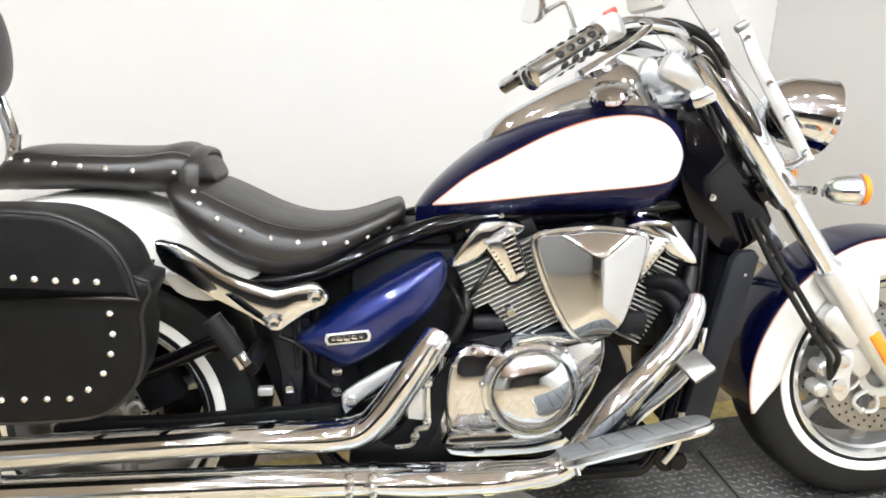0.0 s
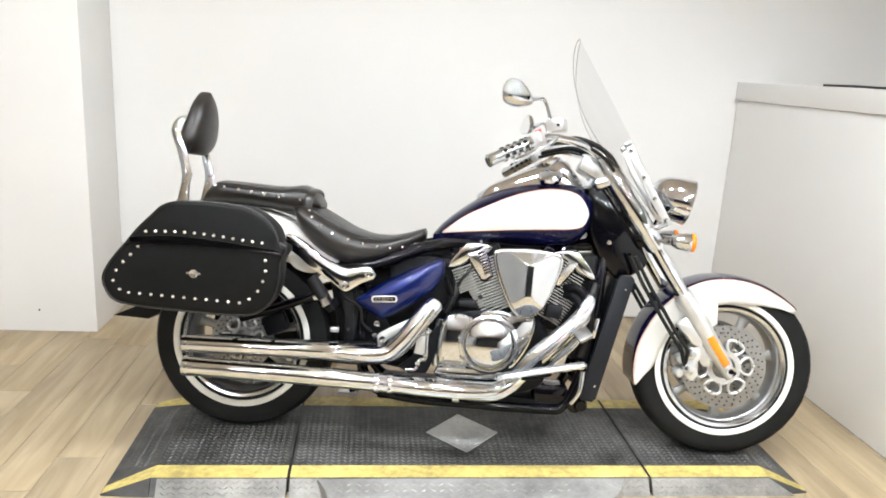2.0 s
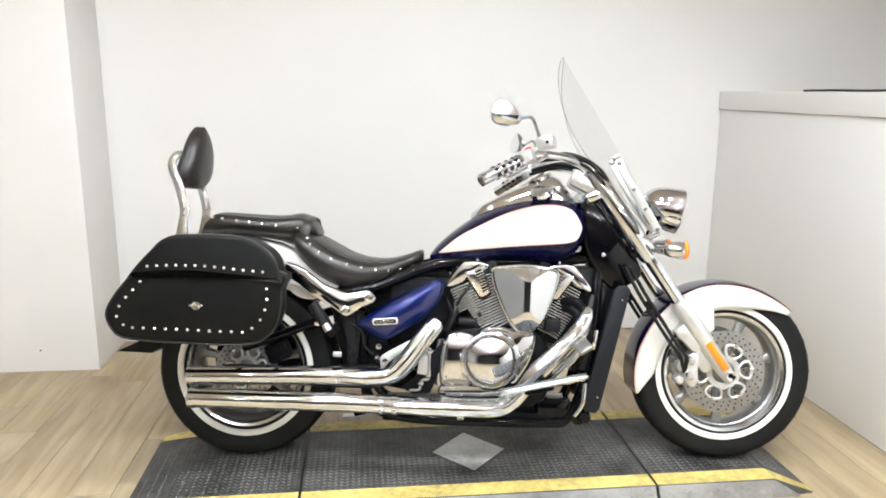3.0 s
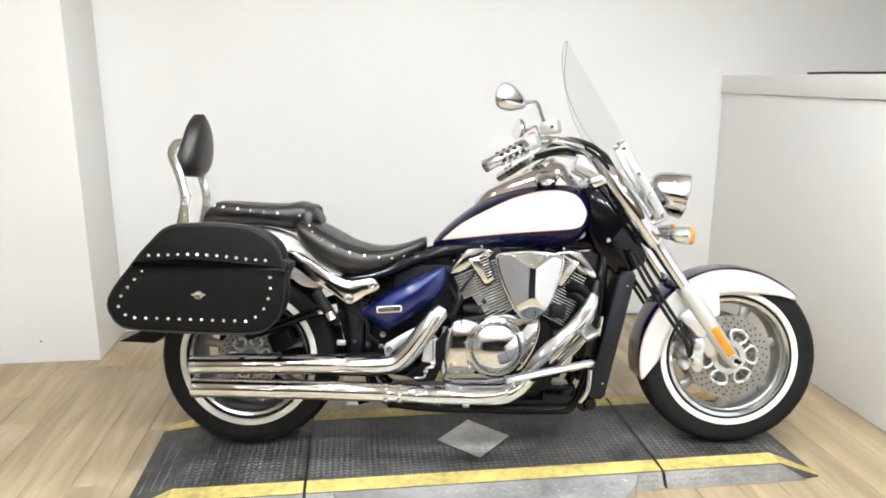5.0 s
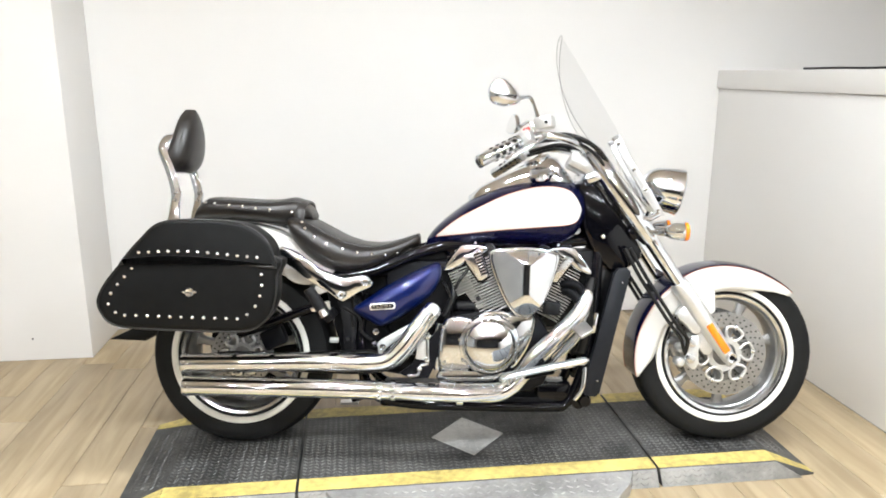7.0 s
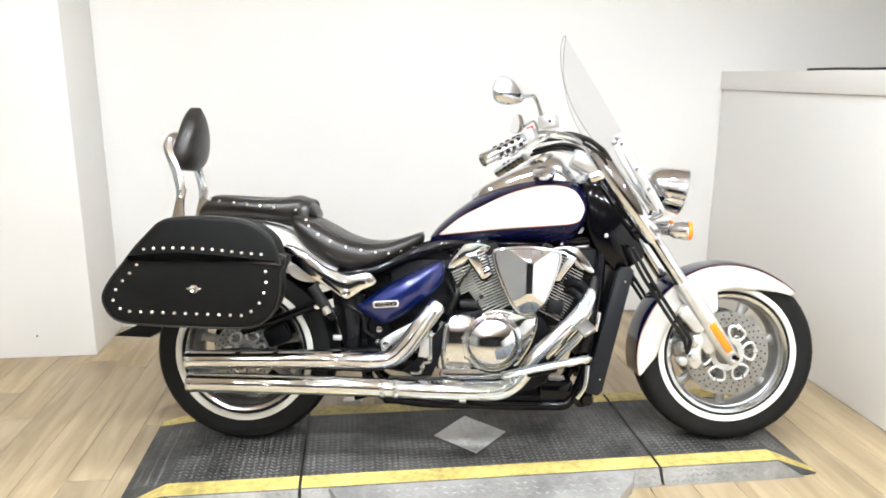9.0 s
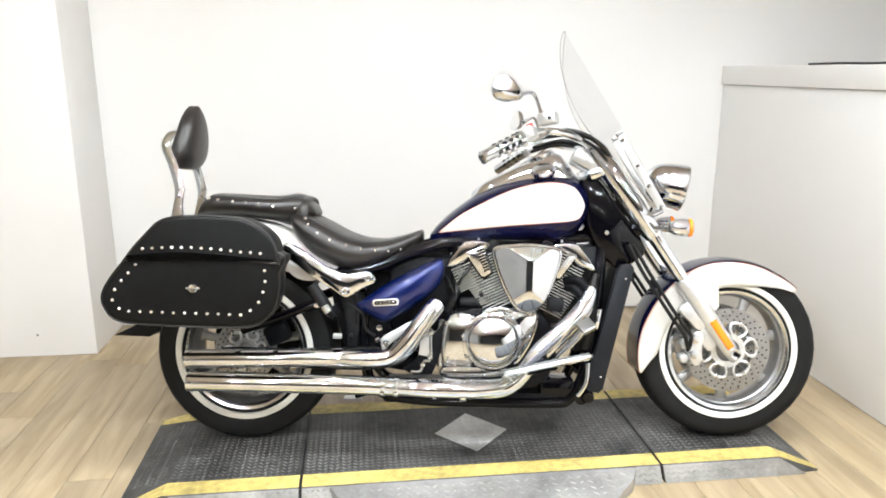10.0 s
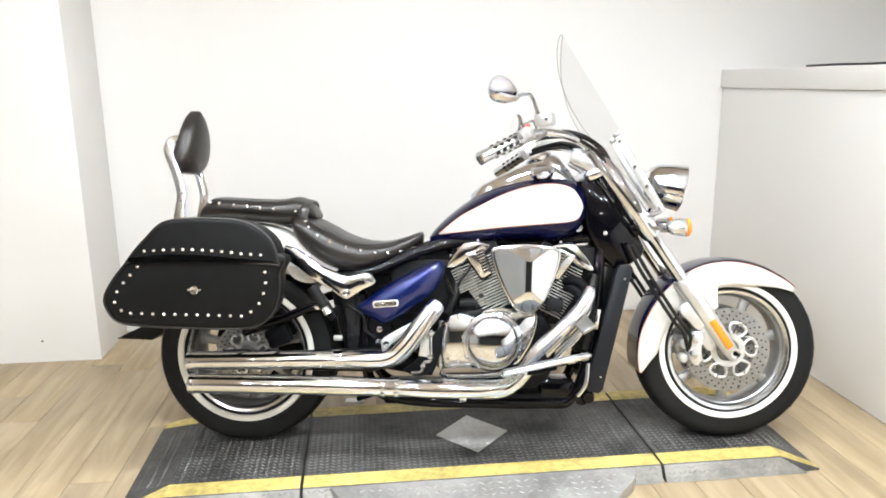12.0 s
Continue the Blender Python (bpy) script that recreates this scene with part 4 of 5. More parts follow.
def saddlebag(s):
    bag = new("saddlebag")
    bag.parent = bike
    tagged(bag, "black leather saddlebag with chrome studs and a chrome lock")
    out, inn = s * 0.435, s * (0.285 if s < 0 else 0.235)
    face = [(p.x, p.y) for p in spline([(a, b, 0) for a, b in BAG], 4, closed=True)]
    rings = []
    for d, y in ((0.020, out - s * 0.000), (0.010, out - s * 0.0015), (0.003, out - s * 0.006), (0.0, out - s * 0.014), (-0.002, out - s * 0.05), (0.002, inn + s * 0.05), (0.010, inn + s * 0.02), (0.026, inn)):
        rings.append([V((x, y, z)) for x, z in shrink(face, d)])
    # a little swell on the outer face
    part("body", loft(rings), LEATHER, bag, sharp=70)
    pts = [(x, out - s * 0.0095, z) for x, z in shrink(face, 0.0005)]
    part("rim_piping", tube(pts + [pts[0]], 0.0042, 8, k=1, smooth=False), PIPING, bag)
    lid = [(p.x, p.y) for p in spline([(a, b, 0) for a, b in LID[:11]], 4)]
    low = [(p.x, p.y) for p in spline([(a, b, 0) for a, b in LID[10:] + LID[:1]], 4)][1:-1]
    outline = lid + low
    rings = []
    lo = out + s * 0.010
    for d, y in ((0.012, lo), (0.004, lo - s * 0.002), (0.0, lo - s * 0.010), (-0.003, lo - s * 0.05), (0.000, inn + s * 0.05), (0.010, inn + s * 0.018), (0.028, inn - s * 0.002)):
        rings.append([V((x, y, z)) for x, z in shrink(outline, d)])
    cover = part("lid", loft(rings), LEATHER, bag, "overlapping leather lid", sharp=70)
    ring = [(x, lo - s * 0.006, z) for x, z in shrink(outline, 0.0005)]
    part("lid_piping", tube(ring + [ring[0]], 0.0040, 8, smooth=False), PIPING, bag)
    for i in range(13):
        f = i / 12
        x = -0.196 + 0.361 * f
        stud(bag, (x, lo - s * 0.001, 0.714 + 0.006 * math.sin(math.pi * min(f * 1.2, 1)) - 0.014 * f ** 2), (0, s, 0), 0.0060)
    edge = [(-0.260, 0.659), (-0.284, 0.631), (-0.307, 0.606), (-0.329, 0.577), (-0.338, 0.543), (-0.316, 0.516), (-0.286, 0.507)]
    edge += [(-0.250 + 0.036 * i, 0.506 - 0.010 * i / 9) for i in range(10)]
    edge += [(0.105, 0.510), (0.132, 0.537), (0.147, 0.570), (0.154, 0.604), (0.153, 0.639)]
    for x, z in edge:
        stud(bag, (x * 0.963 + 0.028, out - s * 0.0005, z * 0.963 + 0.031), (0, s, 0), 0.0060)
    lock = part("lock", lathe([(s * 0.0, 0.014), (s * 0.006, 0.0145), (s * 0.009, 0.012), (s * 0.007, 0.008), (s * 0.005, 0.002)], (-0.047, out - s * 0.001, 0.591), n=24), CHROME, bag, "round chrome lock")
    for e in (-1, 1):
        part("lock_ear", ball((-0.047 + e * 0.017, out + s * 0.002, 0.592), 0.006, (1.1, 0.7, 0.8)), CHROME, bag)
    for x in (-0.04, 0.10):
        part("mount_bar", tube([(x, s * 0.12, 0.63), (x, s * 0.30, 0.62)], 0.010, 10, smooth=False), SATIN, bag)
    return bag


bags = [saddlebag(-1), saddlebag(1)]

# ---- mudguard struts, side cover ----
for s in (-1, 1):
    y0, y1 = s * 0.172, s * 0.204
    strut = [(0.150, 0.706), (0.175, 0.704), (0.210, 0.690), (0.274, 0.644), (0.325, 0.624), (0.367, 0.611), (0.420, 0.622), (0.446, 0.618), (0.464, 0.600), (0.457, 0.580), (0.418, 0.562), (0.380, 0.535), (0.364, 0.529), (0.343, 0.538), (0.312, 0.561), (0.241, 0.601), (0.201, 0.633), (0.160, 0.662)]
    st = part("mudguard_strut", plate(strut, y0, y1, 0.009, smooth=2), CHROME, bike, "polished chrome mudguard strut")
    for bx, bz in ((0.441, 0.597), (0.362, 0.550)):
        part("bolt", lathe([(s * 0.202, 0.0165), (s * 0.210, 0.0155), (s * 0.211, 0.010), (s * 0.207, 0.0085), (s * 0.206, 0.002)], (bx, 0, bz), n=20), CHROME_DULL, st)
    # lower lip under the guard
    part("guard_hem", plate([(0.150, 0.632), (0.168, 0.596), (0.209, 0.578), (0.250, 0.579), (0.258, 0.598), (0.200, 0.625)], s * 0.125, s * 0.15, 0.006, smooth=3), WHITE, bike)

SHIFT_COVER = -0.002
COVER = [(0.400, 0.497), (0.430, 0.527), (0.500, 0.576), (0.580, 0.622), (0.650, 0.656), (0.686, 0.664), (0.696, 0.640), (0.690, 0.605), (0.665, 0.560), (0.610, 0.512), (0.555, 0.472), (0.505, 0.446), (0.485, 0.445), (0.465, 0.455)]
for s in (-1, 1):
    face = [(p.x + SHIFT_COVER, p.y) for p in spline([(a, b, 0) for a, b in COVER], 4, closed=True)]
    cx, cz = 0.545, 0.550
    rings = [[V((x, s * 0.12, z)) for x, z in face]]
    for q in range(12):                      # a pillow that swells towards its middle
        a = radians(7.8 * q)
        f, y = math.cos(a) ** 0.85, 0.166 + 0.050 * math.sin(a)
        rings.append([V((cx + (x - cx) * f, s * y, cz + (z - cz) * f)) for x, z in face])
    side = part("side_cover", loft(rings), BLUE_FLAKE, bike, "metallic blue side cover", sharp=60)
    # badge: chrome frame with dark field and unreadable bars
    frame_pts = [(-0.050, 0), (-0.046, 0.010), (-0.038, 0.0125), (0.038, 0.0125), (0.046, 0.010), (0.050, 0), (0.046, -0.010), (0.038, -0.0125), (-0.038, -0.0125), (-0.046, -0.010)]
    badge = part("badge", plate(frame_pts, s * 0.002, s * -0.004, 0.001, smooth=2), CAST, bike, "chrome framed badge")
    badge.matrix_basis = pose(0.500, s * 0.2195, 0.520, s * 3, -5, 0) @ Matrix.Scale(0.88, 4)
    part("badge_field", plate([(x * 0.87, z * 0.68) for x, z in frame_pts], s * 0.0026, s * 0.0015, 0.0004, smooth=2), PLASTIC, badge)
    for x, w, h in ((-0.031, 0.008, 0.006), (-0.018, 0.012, 0.009), (-0.002, 0.014, 0.012), (0.014, 0.012, 0.009), (0.029, 0.009, 0.006)):
        part("badge_bar", slab((x, s * 0.003, 0), (w, 0.0026, h), 0.0006, (0, 12, 0)), CHROME, badge)

# ---- frame and dark inner parts ----
for s in (-1, 1):
    part("frame_tube", tube([(0.30, s * 0.11, 0.60), (0.45, s * 0.115, 0.625), (0.60, s * 0.11, 0.69), (0.75, s * 0.09, 0.725), (1.0, s * 0.07, 0.73), (1.2, s * 0.05, 0.75)], 0.020, 14), GLOSS, bike, "gloss black frame tube")
    part("down_tube", tube([(1.245, s * 0.075, 0.73), (1.235, s * 0.09, 0.55), (1.205, s * 0.105, 0.32), (1.15, s * 0.11, 0.185), (1.05, s * 0.115, 0.165), (0.6, s * 0.115, 0.165), (0.45, s * 0.115, 0.22), (0.42, s * 0.115, 0.40), (0.44, s * 0.115, 0.55)], 0.019, 14), GLOSS, bike, "gloss black frame cradle")
    arm_side = [(-0.075, 0.300), (-0.085, 0.318), (-0.070, 0.335), (0.00, 0.340), (0.15, 0.338), (0.40, 0.352), (0.48, 0.35), (0.48, 0.285), (0.40, 0.272), (0.12, 0.276), (-0.02, 0.288)]
    part("swingarm", plate(arm_side, s * 0.128, s * 0.160, 0.008, smooth=2), FINBLACK, bike, "black box-section swingarm")
    part("rear_brace", tube([(0.005, s * 0.158, 0.405), (0.10, s * 0.158, 0.438), (0.20, s * 0.150, 0.478), (0.275, s * 0.14, 0.505)], [0.018, 0.0165, 0.0165, 0.019], 14), GLOSS, bike, "gloss black brace tube")
    part("brace_bolt", lathe([(s * 0.150, 0.013), (s * 0.168, 0.012), (s * 0.170, 0.004)], (0.262, 0, 0.500), n=14), CHROME, bike)
    part("inner_guard", plate([(0.30, 0.55), (0.48, 0.52), (0.50, 0.46), (0.52, 0.40), (0.50, 0.33), (0.36, 0.33), (0.33, 0.42)], s * 0.06, s * 0.125, 0.006), SATIN, bike, "dark swingarm pivot guard")
    for bx, bz in ((0.473, 0.418), (0.470, 0.374)):
        part("pivot_bolt", lathe([(s * 0.124, 0.012), (s * 0.133, 0.0105), (s * 0.134, 0.004)], (bx, 0, bz), n=14), CHROME_DULL, bike)
    part("peg_bracket", plate([(0.330, 0.545), (0.36, 0.53), (0.405, 0.535), (0.405, 0.42), (0.395, 0.34), (0.365, 0.34), (0.36, 0.43), (0.345, 0.50)], s * 0.126, s * 0.138, 0.003), PLASTIC, bike)
    peg = [(0.262, s * 0.275, 0.580), (0.282, s * 0.275, 0.549), (0.304, s * 0.275, 0.513)]
    folded = part("passenger_peg", tube(peg, [0.0185, 0.019, 0.0175], 16, smooth=False), PLASTIC, bike, "folded black rubber passenger footpeg")
    part("peg_end", tube([(0.302, s * 0.275, 0.516), (0.318, s * 0.275, 0.491)], [0.0125, 0.0155], 14, smooth=False), CHROME, folded)
    part("peg_hinge", slab((0.326, s * 0.205, 0.484), (0.03, 0.13, 0.026), 0.005, (0, 50, 0)), SATIN, folded)
    part("brake_line", tube([(0.285, s * 0.175, 0.575), (0.33, s * 0.165, 0.57), (0.385, s * 0.15, 0.548), (0.393, s * 0.145, 0.51), (0.393, s * 0.142, 0.43)], 0.004, 8), HOSE, bike)
part("wire_loom", tube([(0.36, -0.135, 0.50), (0.415, -0.145, 0.470), (0.425, -0.145, 0.420), (0.46, -0.140, 0.390)], 0.0065, 8), HOSE, bike)
part("battery_box", slab((0.62, 0, 0.50), (0.24, 0.21, 0.34), 0.02), SATIN, bike, "black box under the seat")
# Added black plate, stops the wall showing through below the seat.
part("frame_gusset", plate([(0.40, 0.56), (0.44, 0.60), (0.60, 0.71), (0.72, 0.71), (0.68, 0.50), (0.45, 0.49)], -0.06, 0.06, 0.006), FINBLACK, bike)
part("seat_pan", slab((0.40, 0, 0.635), (0.42, 0.20, 0.05), 0.01), SATIN, bike)
part("under_tank", slab((0.93, 0, 0.71), (0.46, 0.17, 0.06), 0.02), GLOSS, bike)
part("shock_absorber", tube([(0.42, 0, 0.30), (0.62, 0, 0.27)], 0.04, 16, smooth=False), SATIN, bike)
part("lower_belly", slab((0.80, 0, 0.175), (0.62, 0.24, 0.05), 0.012), SATIN, bike)
# Black colour stands in for the saddlebag's shade on this caliper.
part("rear_brake_caliper", slab((0.115, -0.105, 0.385), (0.085, 0.05, 0.07), 0.012, (0, -25, 0)), SATIN, bike)

# ---- engine ----
engine = new("engine")
engine.parent = bike
tagged(engine, "chrome V-twin engine with black finned cylinders")
part("crankcase", plate([(0.700, 0.300), (0.690, 0.400), (0.715, 0.475), (0.800, 0.500), (0.900, 0.515), (1.000, 0.505), (1.060, 0.46), (1.090, 0.36), (1.06, 0.25), (0.95, 0.215), (0.78, 0.225)], -0.15, 0.15, 0.02, smooth=2), SATIN, engine, "dark crankcase")
part("gear_cover", plate([(0.692, 0.318), (0.690, 0.40), (0.702, 0.462), (0.730, 0.486), (0.780, 0.484), (0.820, 0.462), (0.830, 0.40), (0.812, 0.33), (0.790, 0.300), (0.720, 0.298)], -0.146, -0.196, 0.014, smooth=3), CHROME, engine, "chrome gear cover", sharp=55)
part("timing_cover", plate([(0.86, 0.478), (0.90, 0.502), (0.99, 0.503), (1.018, 0.478), (1.010, 0.42), (0.985, 0.36), (0.94, 0.31), (0.89, 0.40)], -0.146, -0.188, 0.014, smooth=3), CHROME, engine, "chrome timing cover", sharp=55)
CL = (0.864, 0, 0.394)
clutch = part("clutch_ring", lathe([(-0.14, 0.104), (-0.196, 0.104), (-0.205, 0.101), (-0.208, 0.094), (-0.206, 0.0905), (-0.203, 0.087)], CL, n=64), CHROME, engine, "round chrome clutch cover")
part("clutch_dome", lathe([(-0.19, 0.0885), (-0.212, 0.0875), (-0.222, 0.082), (-0.229, 0.070), (-0.2345, 0.050), (-0.2375, 0.028), (-0.2385, 0.008)], CL, n=64), CHROME, engine, "mirror-like domed disc", sharp=60)
for q in range(9):
    a = 2 * math.pi * q / 9 + 0.2
    part("cover_bolt", ball((CL[0] + math.cos(a) * 0.1035, -0.202, CL[2] + math.sin(a) * 0.1035), 0.0062, (1, 0.8, 1)), CHROME, engine)


def cylinder(base, lean, sgn):
    """A finned barrel with its head; local z along the bore."""
    root = new("cylinder")
    root.parent = bike
    root.matrix_basis = pose(base[0], 0, base[1], 0, lean, 0)
    part("barrel", slab((0, 0, 0.10), (0.100, 0.24, 0.21), 0.02), FINBLACK, root)
    n = 19
    for i in range(n):
        z = 0.026 + 0.0100 * i
        if sgn > 0:
            out, inn = (0.058 + 0.022 * i / 9, 0.050) if i < 10 else (0.110, 0.056)
        else:
            out, inn = 0.100 - 0.010 * abs(i - 8) / 8, 0.060
        part("cooling_fin", slab((sgn * (inn - out) / 2, 0, z), (out + inn, 0.296, 0.0027), 0.0008), FIN, root)
    # head with its rocker cover, and a finned tongue down the barrel's face
    part("head_block", slab((0, 0, 0.215), (0.150, 0.25, 0.06), 0.012), FINBLACK, root)
    pts = [(-0.112, 0.220), (-0.111, 0.238), (-0.039, 0.275), (-0.022, 0.278), (0.017, 0.264), (0.046, 0.243), (0.048, 0.232), (0.013, 0.225), (-0.032, 0.227), (-0.059, 0.217)]
    part("rocker_cover", plate([(x * sgn, z) for x, z in pts], -0.156, 0.156, 0.007, smooth=2), CHROME, root, "chrome rocker cover", sharp=50)
    for q in range(4):
        part("cover_bolt", lathe([(0, 0.0075), (0.008, 0.0065), (0.009, 0.003)], (sgn * (-0.055 + 0.075 * (q % 2)), -0.1 if q < 2 else 0.1, 0.262), "z", 12), CHROME, root)
    m = [(-0.040, 0.246), (-0.038, 0.222), (-0.024, 0.148), (-0.012, 0.143), (0.015, 0.148), (0.022, 0.203), (0.024, 0.240)]
    # Larger black plate behind the ribbed cover, gives it a black border.
    part("cover_gasket", plate([(x * 1.16 * sgn, 0.195 + (z - 0.195) * 1.12 - 0.003) for x, z in m], -0.140, -0.155, 0.003), FINBLACK, root)
    tongue = part("finned_cover", plate([(x * sgn, z) for x, z in m], -0.150, -0.163, 0.004), CHROME_DULL, root, "polished side cover with cast ribs")
    half = [(-0.006, 0.240), (-0.008, 0.155), (0.013, 0.155), (0.019, 0.203), (0.021, 0.236)]
    part("rib_ground", plate([(x * sgn, z) for x, z in half], -0.160, -0.1645, 0.001), SATIN, tongue)
    for q in range(9):
        f = q / 8
        wide = 0.018 + 0.009 * f
        part("rib", slab(((0.003 + 0.004 * f) * sgn, -0.166, 0.158 + 0.080 * f), (wide, 0.007, 0.0048), 0.0016), CHROME, tongue)
        part("rib", slab(((-0.021 - 0.013 * f) * sgn, -0.163, 0.158 + 0.080 * f), (0.006, 0.006, 0.0040), 0.0016), CHROME, tongue)
    return root


cylinder((0.905, 0.485), -25, 1)
cylinder((1.005, 0.485), 25, -1)

# chrome air-cleaner shield: three facets that meet in a ridge
def shield():
    rim = [(0.861, 0.698), (0.873, 0.710), (0.920, 0.716), (0.967, 0.720), (1.024, 0.717), (1.066, 0.710), (1.078, 0.698), (1.073, 0.659), (1.056, 0.6015), (1.034, 0.545), (1.006, 0.511), (0.9785, 0.499), (0.948, 0.509), (0.917, 0.549), (0.886, 0.613), (0.868, 0.663)]
    rim = [(p.x, p.y) for p in spline([(a, b, 0) for a, b in rim], 9, closed=True)]

    def soft_max(a, b, r=0.004):
        h = max(r - abs(a - b), 0) / r
        return max(a, b) + h * h * r / 4

    def depth(x, z):
        """Facets to both sides, a raked top and a blunt toe, with rounded creases."""
        side = soft_max(-0.252 + 0.40 * (0.972 - x), -0.252 + 0.44 * (x - 0.986))
        side = soft_max(side, -0.250)
        top = -0.252 + 0.85 * (z - 0.676 - 0.16 * abs(x - 0.978))
        toe = -0.252 + 0.55 * (0.560 - z)
        return soft_max(soft_max(side, top), toe, 0.012)

    cx, cz = 0.978, 0.640
    rings = []
    rings.append([V((x, -0.150, z)) for x, z in shrink(rim, 0.002)])
    rings.append([V((x, -0.178, z)) for x, z in rim])
    for k in range(30):
        f = 1.0 if k == 0 else 0.99 - 0.97 * (k - 1) / 28
        ring = []
        for x, z in rim:
            px, pz = cx + (x - cx) * f, cz + (z - cz) * f
            y = depth(px, pz)
            if k == 0:
                y = max(y + 0.010, -0.205)
            ring.append(V((px, min(y, -0.182), pz)))
        rings.append(ring)
    return loft(rings), rim


shield_mesh, shield_rim = shield()
air = part("air_cleaner_cover", shield_mesh, CHROME, engine, "faceted chrome shield over the air cleaner", sharp=75)
bead = [(x, -0.196, z) for x, z in shrink(shield_rim, -0.001)]
part("shield_bead", tube(bead + [bead[0]], 0.0085, 12, smooth=False), CHROME, air, "rounded chrome rim", sharp=60)
part("air_cleaner_body", plate([(0.885, 0.70), (1.05, 0.71), (1.02, 0.58), (0.978, 0.52), (0.92, 0.57)], -0.10, -0.17, 0.01, smooth=2), SATIN, engine)
part("intake_box", slab((0.975, 0, 0.60), (0.12, 0.2, 0.2), 0.02), FINBLACK, engine)
# Added black filler, closes the view through the dark gap between the cylinders.
part("engine_core", plate([(0.72, 0.44), (0.72, 0.70), (1.17, 0.70), (1.16, 0.44)], -0.085, 0.10, 0.01), FINBLACK, engine, "black filler slab added between the cylinders")
# Added black plate, stands in for the dark region behind the radiator.
part("front_panel", plate([(1.155, 0.715), (1.255, 0.72), (1.245, 0.52), (1.215, 0.34), (1.165, 0.34), (1.155, 0.5)], -0.075, 0.075, 0.01), FINBLACK, engine, "black filler plate added behind the radiator")
for bx, bz in ((0.712, 0.330), (0.706, 0.452), (0.745, 0.478), (0.800, 0.468), (0.735, 0.306)):
    part("cover_bolt", lathe([(-0.192, 0.0065), (-0.200, 0.0055), (-0.201, 0.002)], (bx, 0, bz), n=12), CHROME, engine)
for bx, bz in ((0.905, 0.492), (0.985, 0.490), (1.000, 0.430)):
    part("cover_bolt", lathe([(-0.186, 0.0065), (-0.194, 0.0055), (-0.195, 0.002)], (bx, 0, bz), n=12), CHROME, engine)
part("spark_lead", tube([(0.800, -0.13, 0.690), (0.780, -0.155, 0.640), (0.752, -0.165, 0.600), (0.740, -0.12, 0.56)], 0.0055, 8), HOSE, engine)
part("breather_hose", tube([(0.735, -0.06, 0.66), (0.728, -0.09, 0.62), (0.735, -0.11, 0.575), (0.748, -0.10, 0.54)], 0.009, 12), HOSE, engine)
part("lower_case", plate([(0.70, 0.258), (0.695, 0.300), (0.80, 0.305), (0.93, 0.300), (0.93, 0.262), (0.80, 0.250)], -0.15, -0.20, 0.010, smooth=2), CHROME, engine, "chrome lower engine cover")
part("ignition_box", slab((1.075, -0.15, 0.520), (0.055, 0.05, 0.045), 0.006, (0, 6, 0)), PLASTIC, engine)
part("sensor", lathe([(-0.172, 0.008), (-0.13, 0.009), (-0.128, 0.012)], (0.822, 0, 0.548), n=14), CHROME_DULL, engine)
part("starter", tube([(0.755, -0.12, 0.515), (0.815, -0.135, 0.518)], 0.017, 12, smooth=False), PLASTIC, engine)
part("clutch_lever", tube([(0.835, -0.20, 0.495), (0.885, -0.205, 0.506), (0.925, -0.205, 0.500)], 0.008, 10), CHROME, engine)
part("hose_rear", tube([(0.735, -0.11, 0.60), (0.738, -0.135, 0.56), (0.725, -0.14, 0.52), (0.710, -0.13, 0.48)], 0.012, 12), HOSE, engine)
part("elbow_front", tube([(1.11, -0.14, 0.60), (1.150, -0.17, 0.605), (1.175, -0.175, 0.575), (1.165, -0.18, 0.53)], 0.016, 12), SATIN, engine)
for i, (a, b) in enumerate((((1.10, 0.635), (1.155, 0.60)), ((0.70, 0.60), (0.735, 0.53)))):
    part("cable", tube([(a[0], -0.12, a[1]), ((a[0] + b[0]) / 2, -0.16, (a[1] + b[1]) / 2 + 0.01), (b[0], -0.14, b[1])], 0.005, 8), HOSE, engine)

# ---- exhaust ----
def pipe(name, pts, r, label, mat=CHROME):
    return part(name, tube(pts, r, 24, k=8), mat, exhaust, label, sharp=60)


exhaust = new("exhaust")
exhaust.parent = bike
exhaust.location = (0, 0, -0.012)
tagged(exhaust, "twin chrome exhaust pipes with long straight silencers")
pipe("upper_silencer", [(-0.152, -0.245, 0.330), (0.05, -0.245, 0.337), (0.30, -0.245, 0.345), (0.47, -0.245, 0.346), (0.525, -0.243, 0.354), (0.566, -0.240, 0.382), (0.612, -0.232, 0.446), (0.660, -0.22, 0.512), (0.672, -0.21, 0.528)], [0.0315, 0.0315, 0.0315, 0.0315, 0.0315, 0.031, 0.030, 0.0295, 0.029], "chrome rear-cylinder silencer")
pipe("lower_silencer", [(-0.140, -0.262, 0.259), (0.05, -0.262, 0.260), (0.35, -0.262, 0.261), (0.60, -0.262, 0.258), (0.80, -0.262, 0.256), (0.885, -0.260, 0.258), (0.935, -0.256, 0.283), (0.975, -0.248, 0.325), (1.030, -0.238, 0.385), (1.100, -0.226, 0.452), (1.160, -0.21, 0.515), (1.180, -0.19, 0.56)], [0.033, 0.033, 0.0325, 0.030, 0.029, 0.029, 0.029, 0.029, 0.0285, 0.0285, 0.028, 0.024], "chrome front-cylinder silencer")
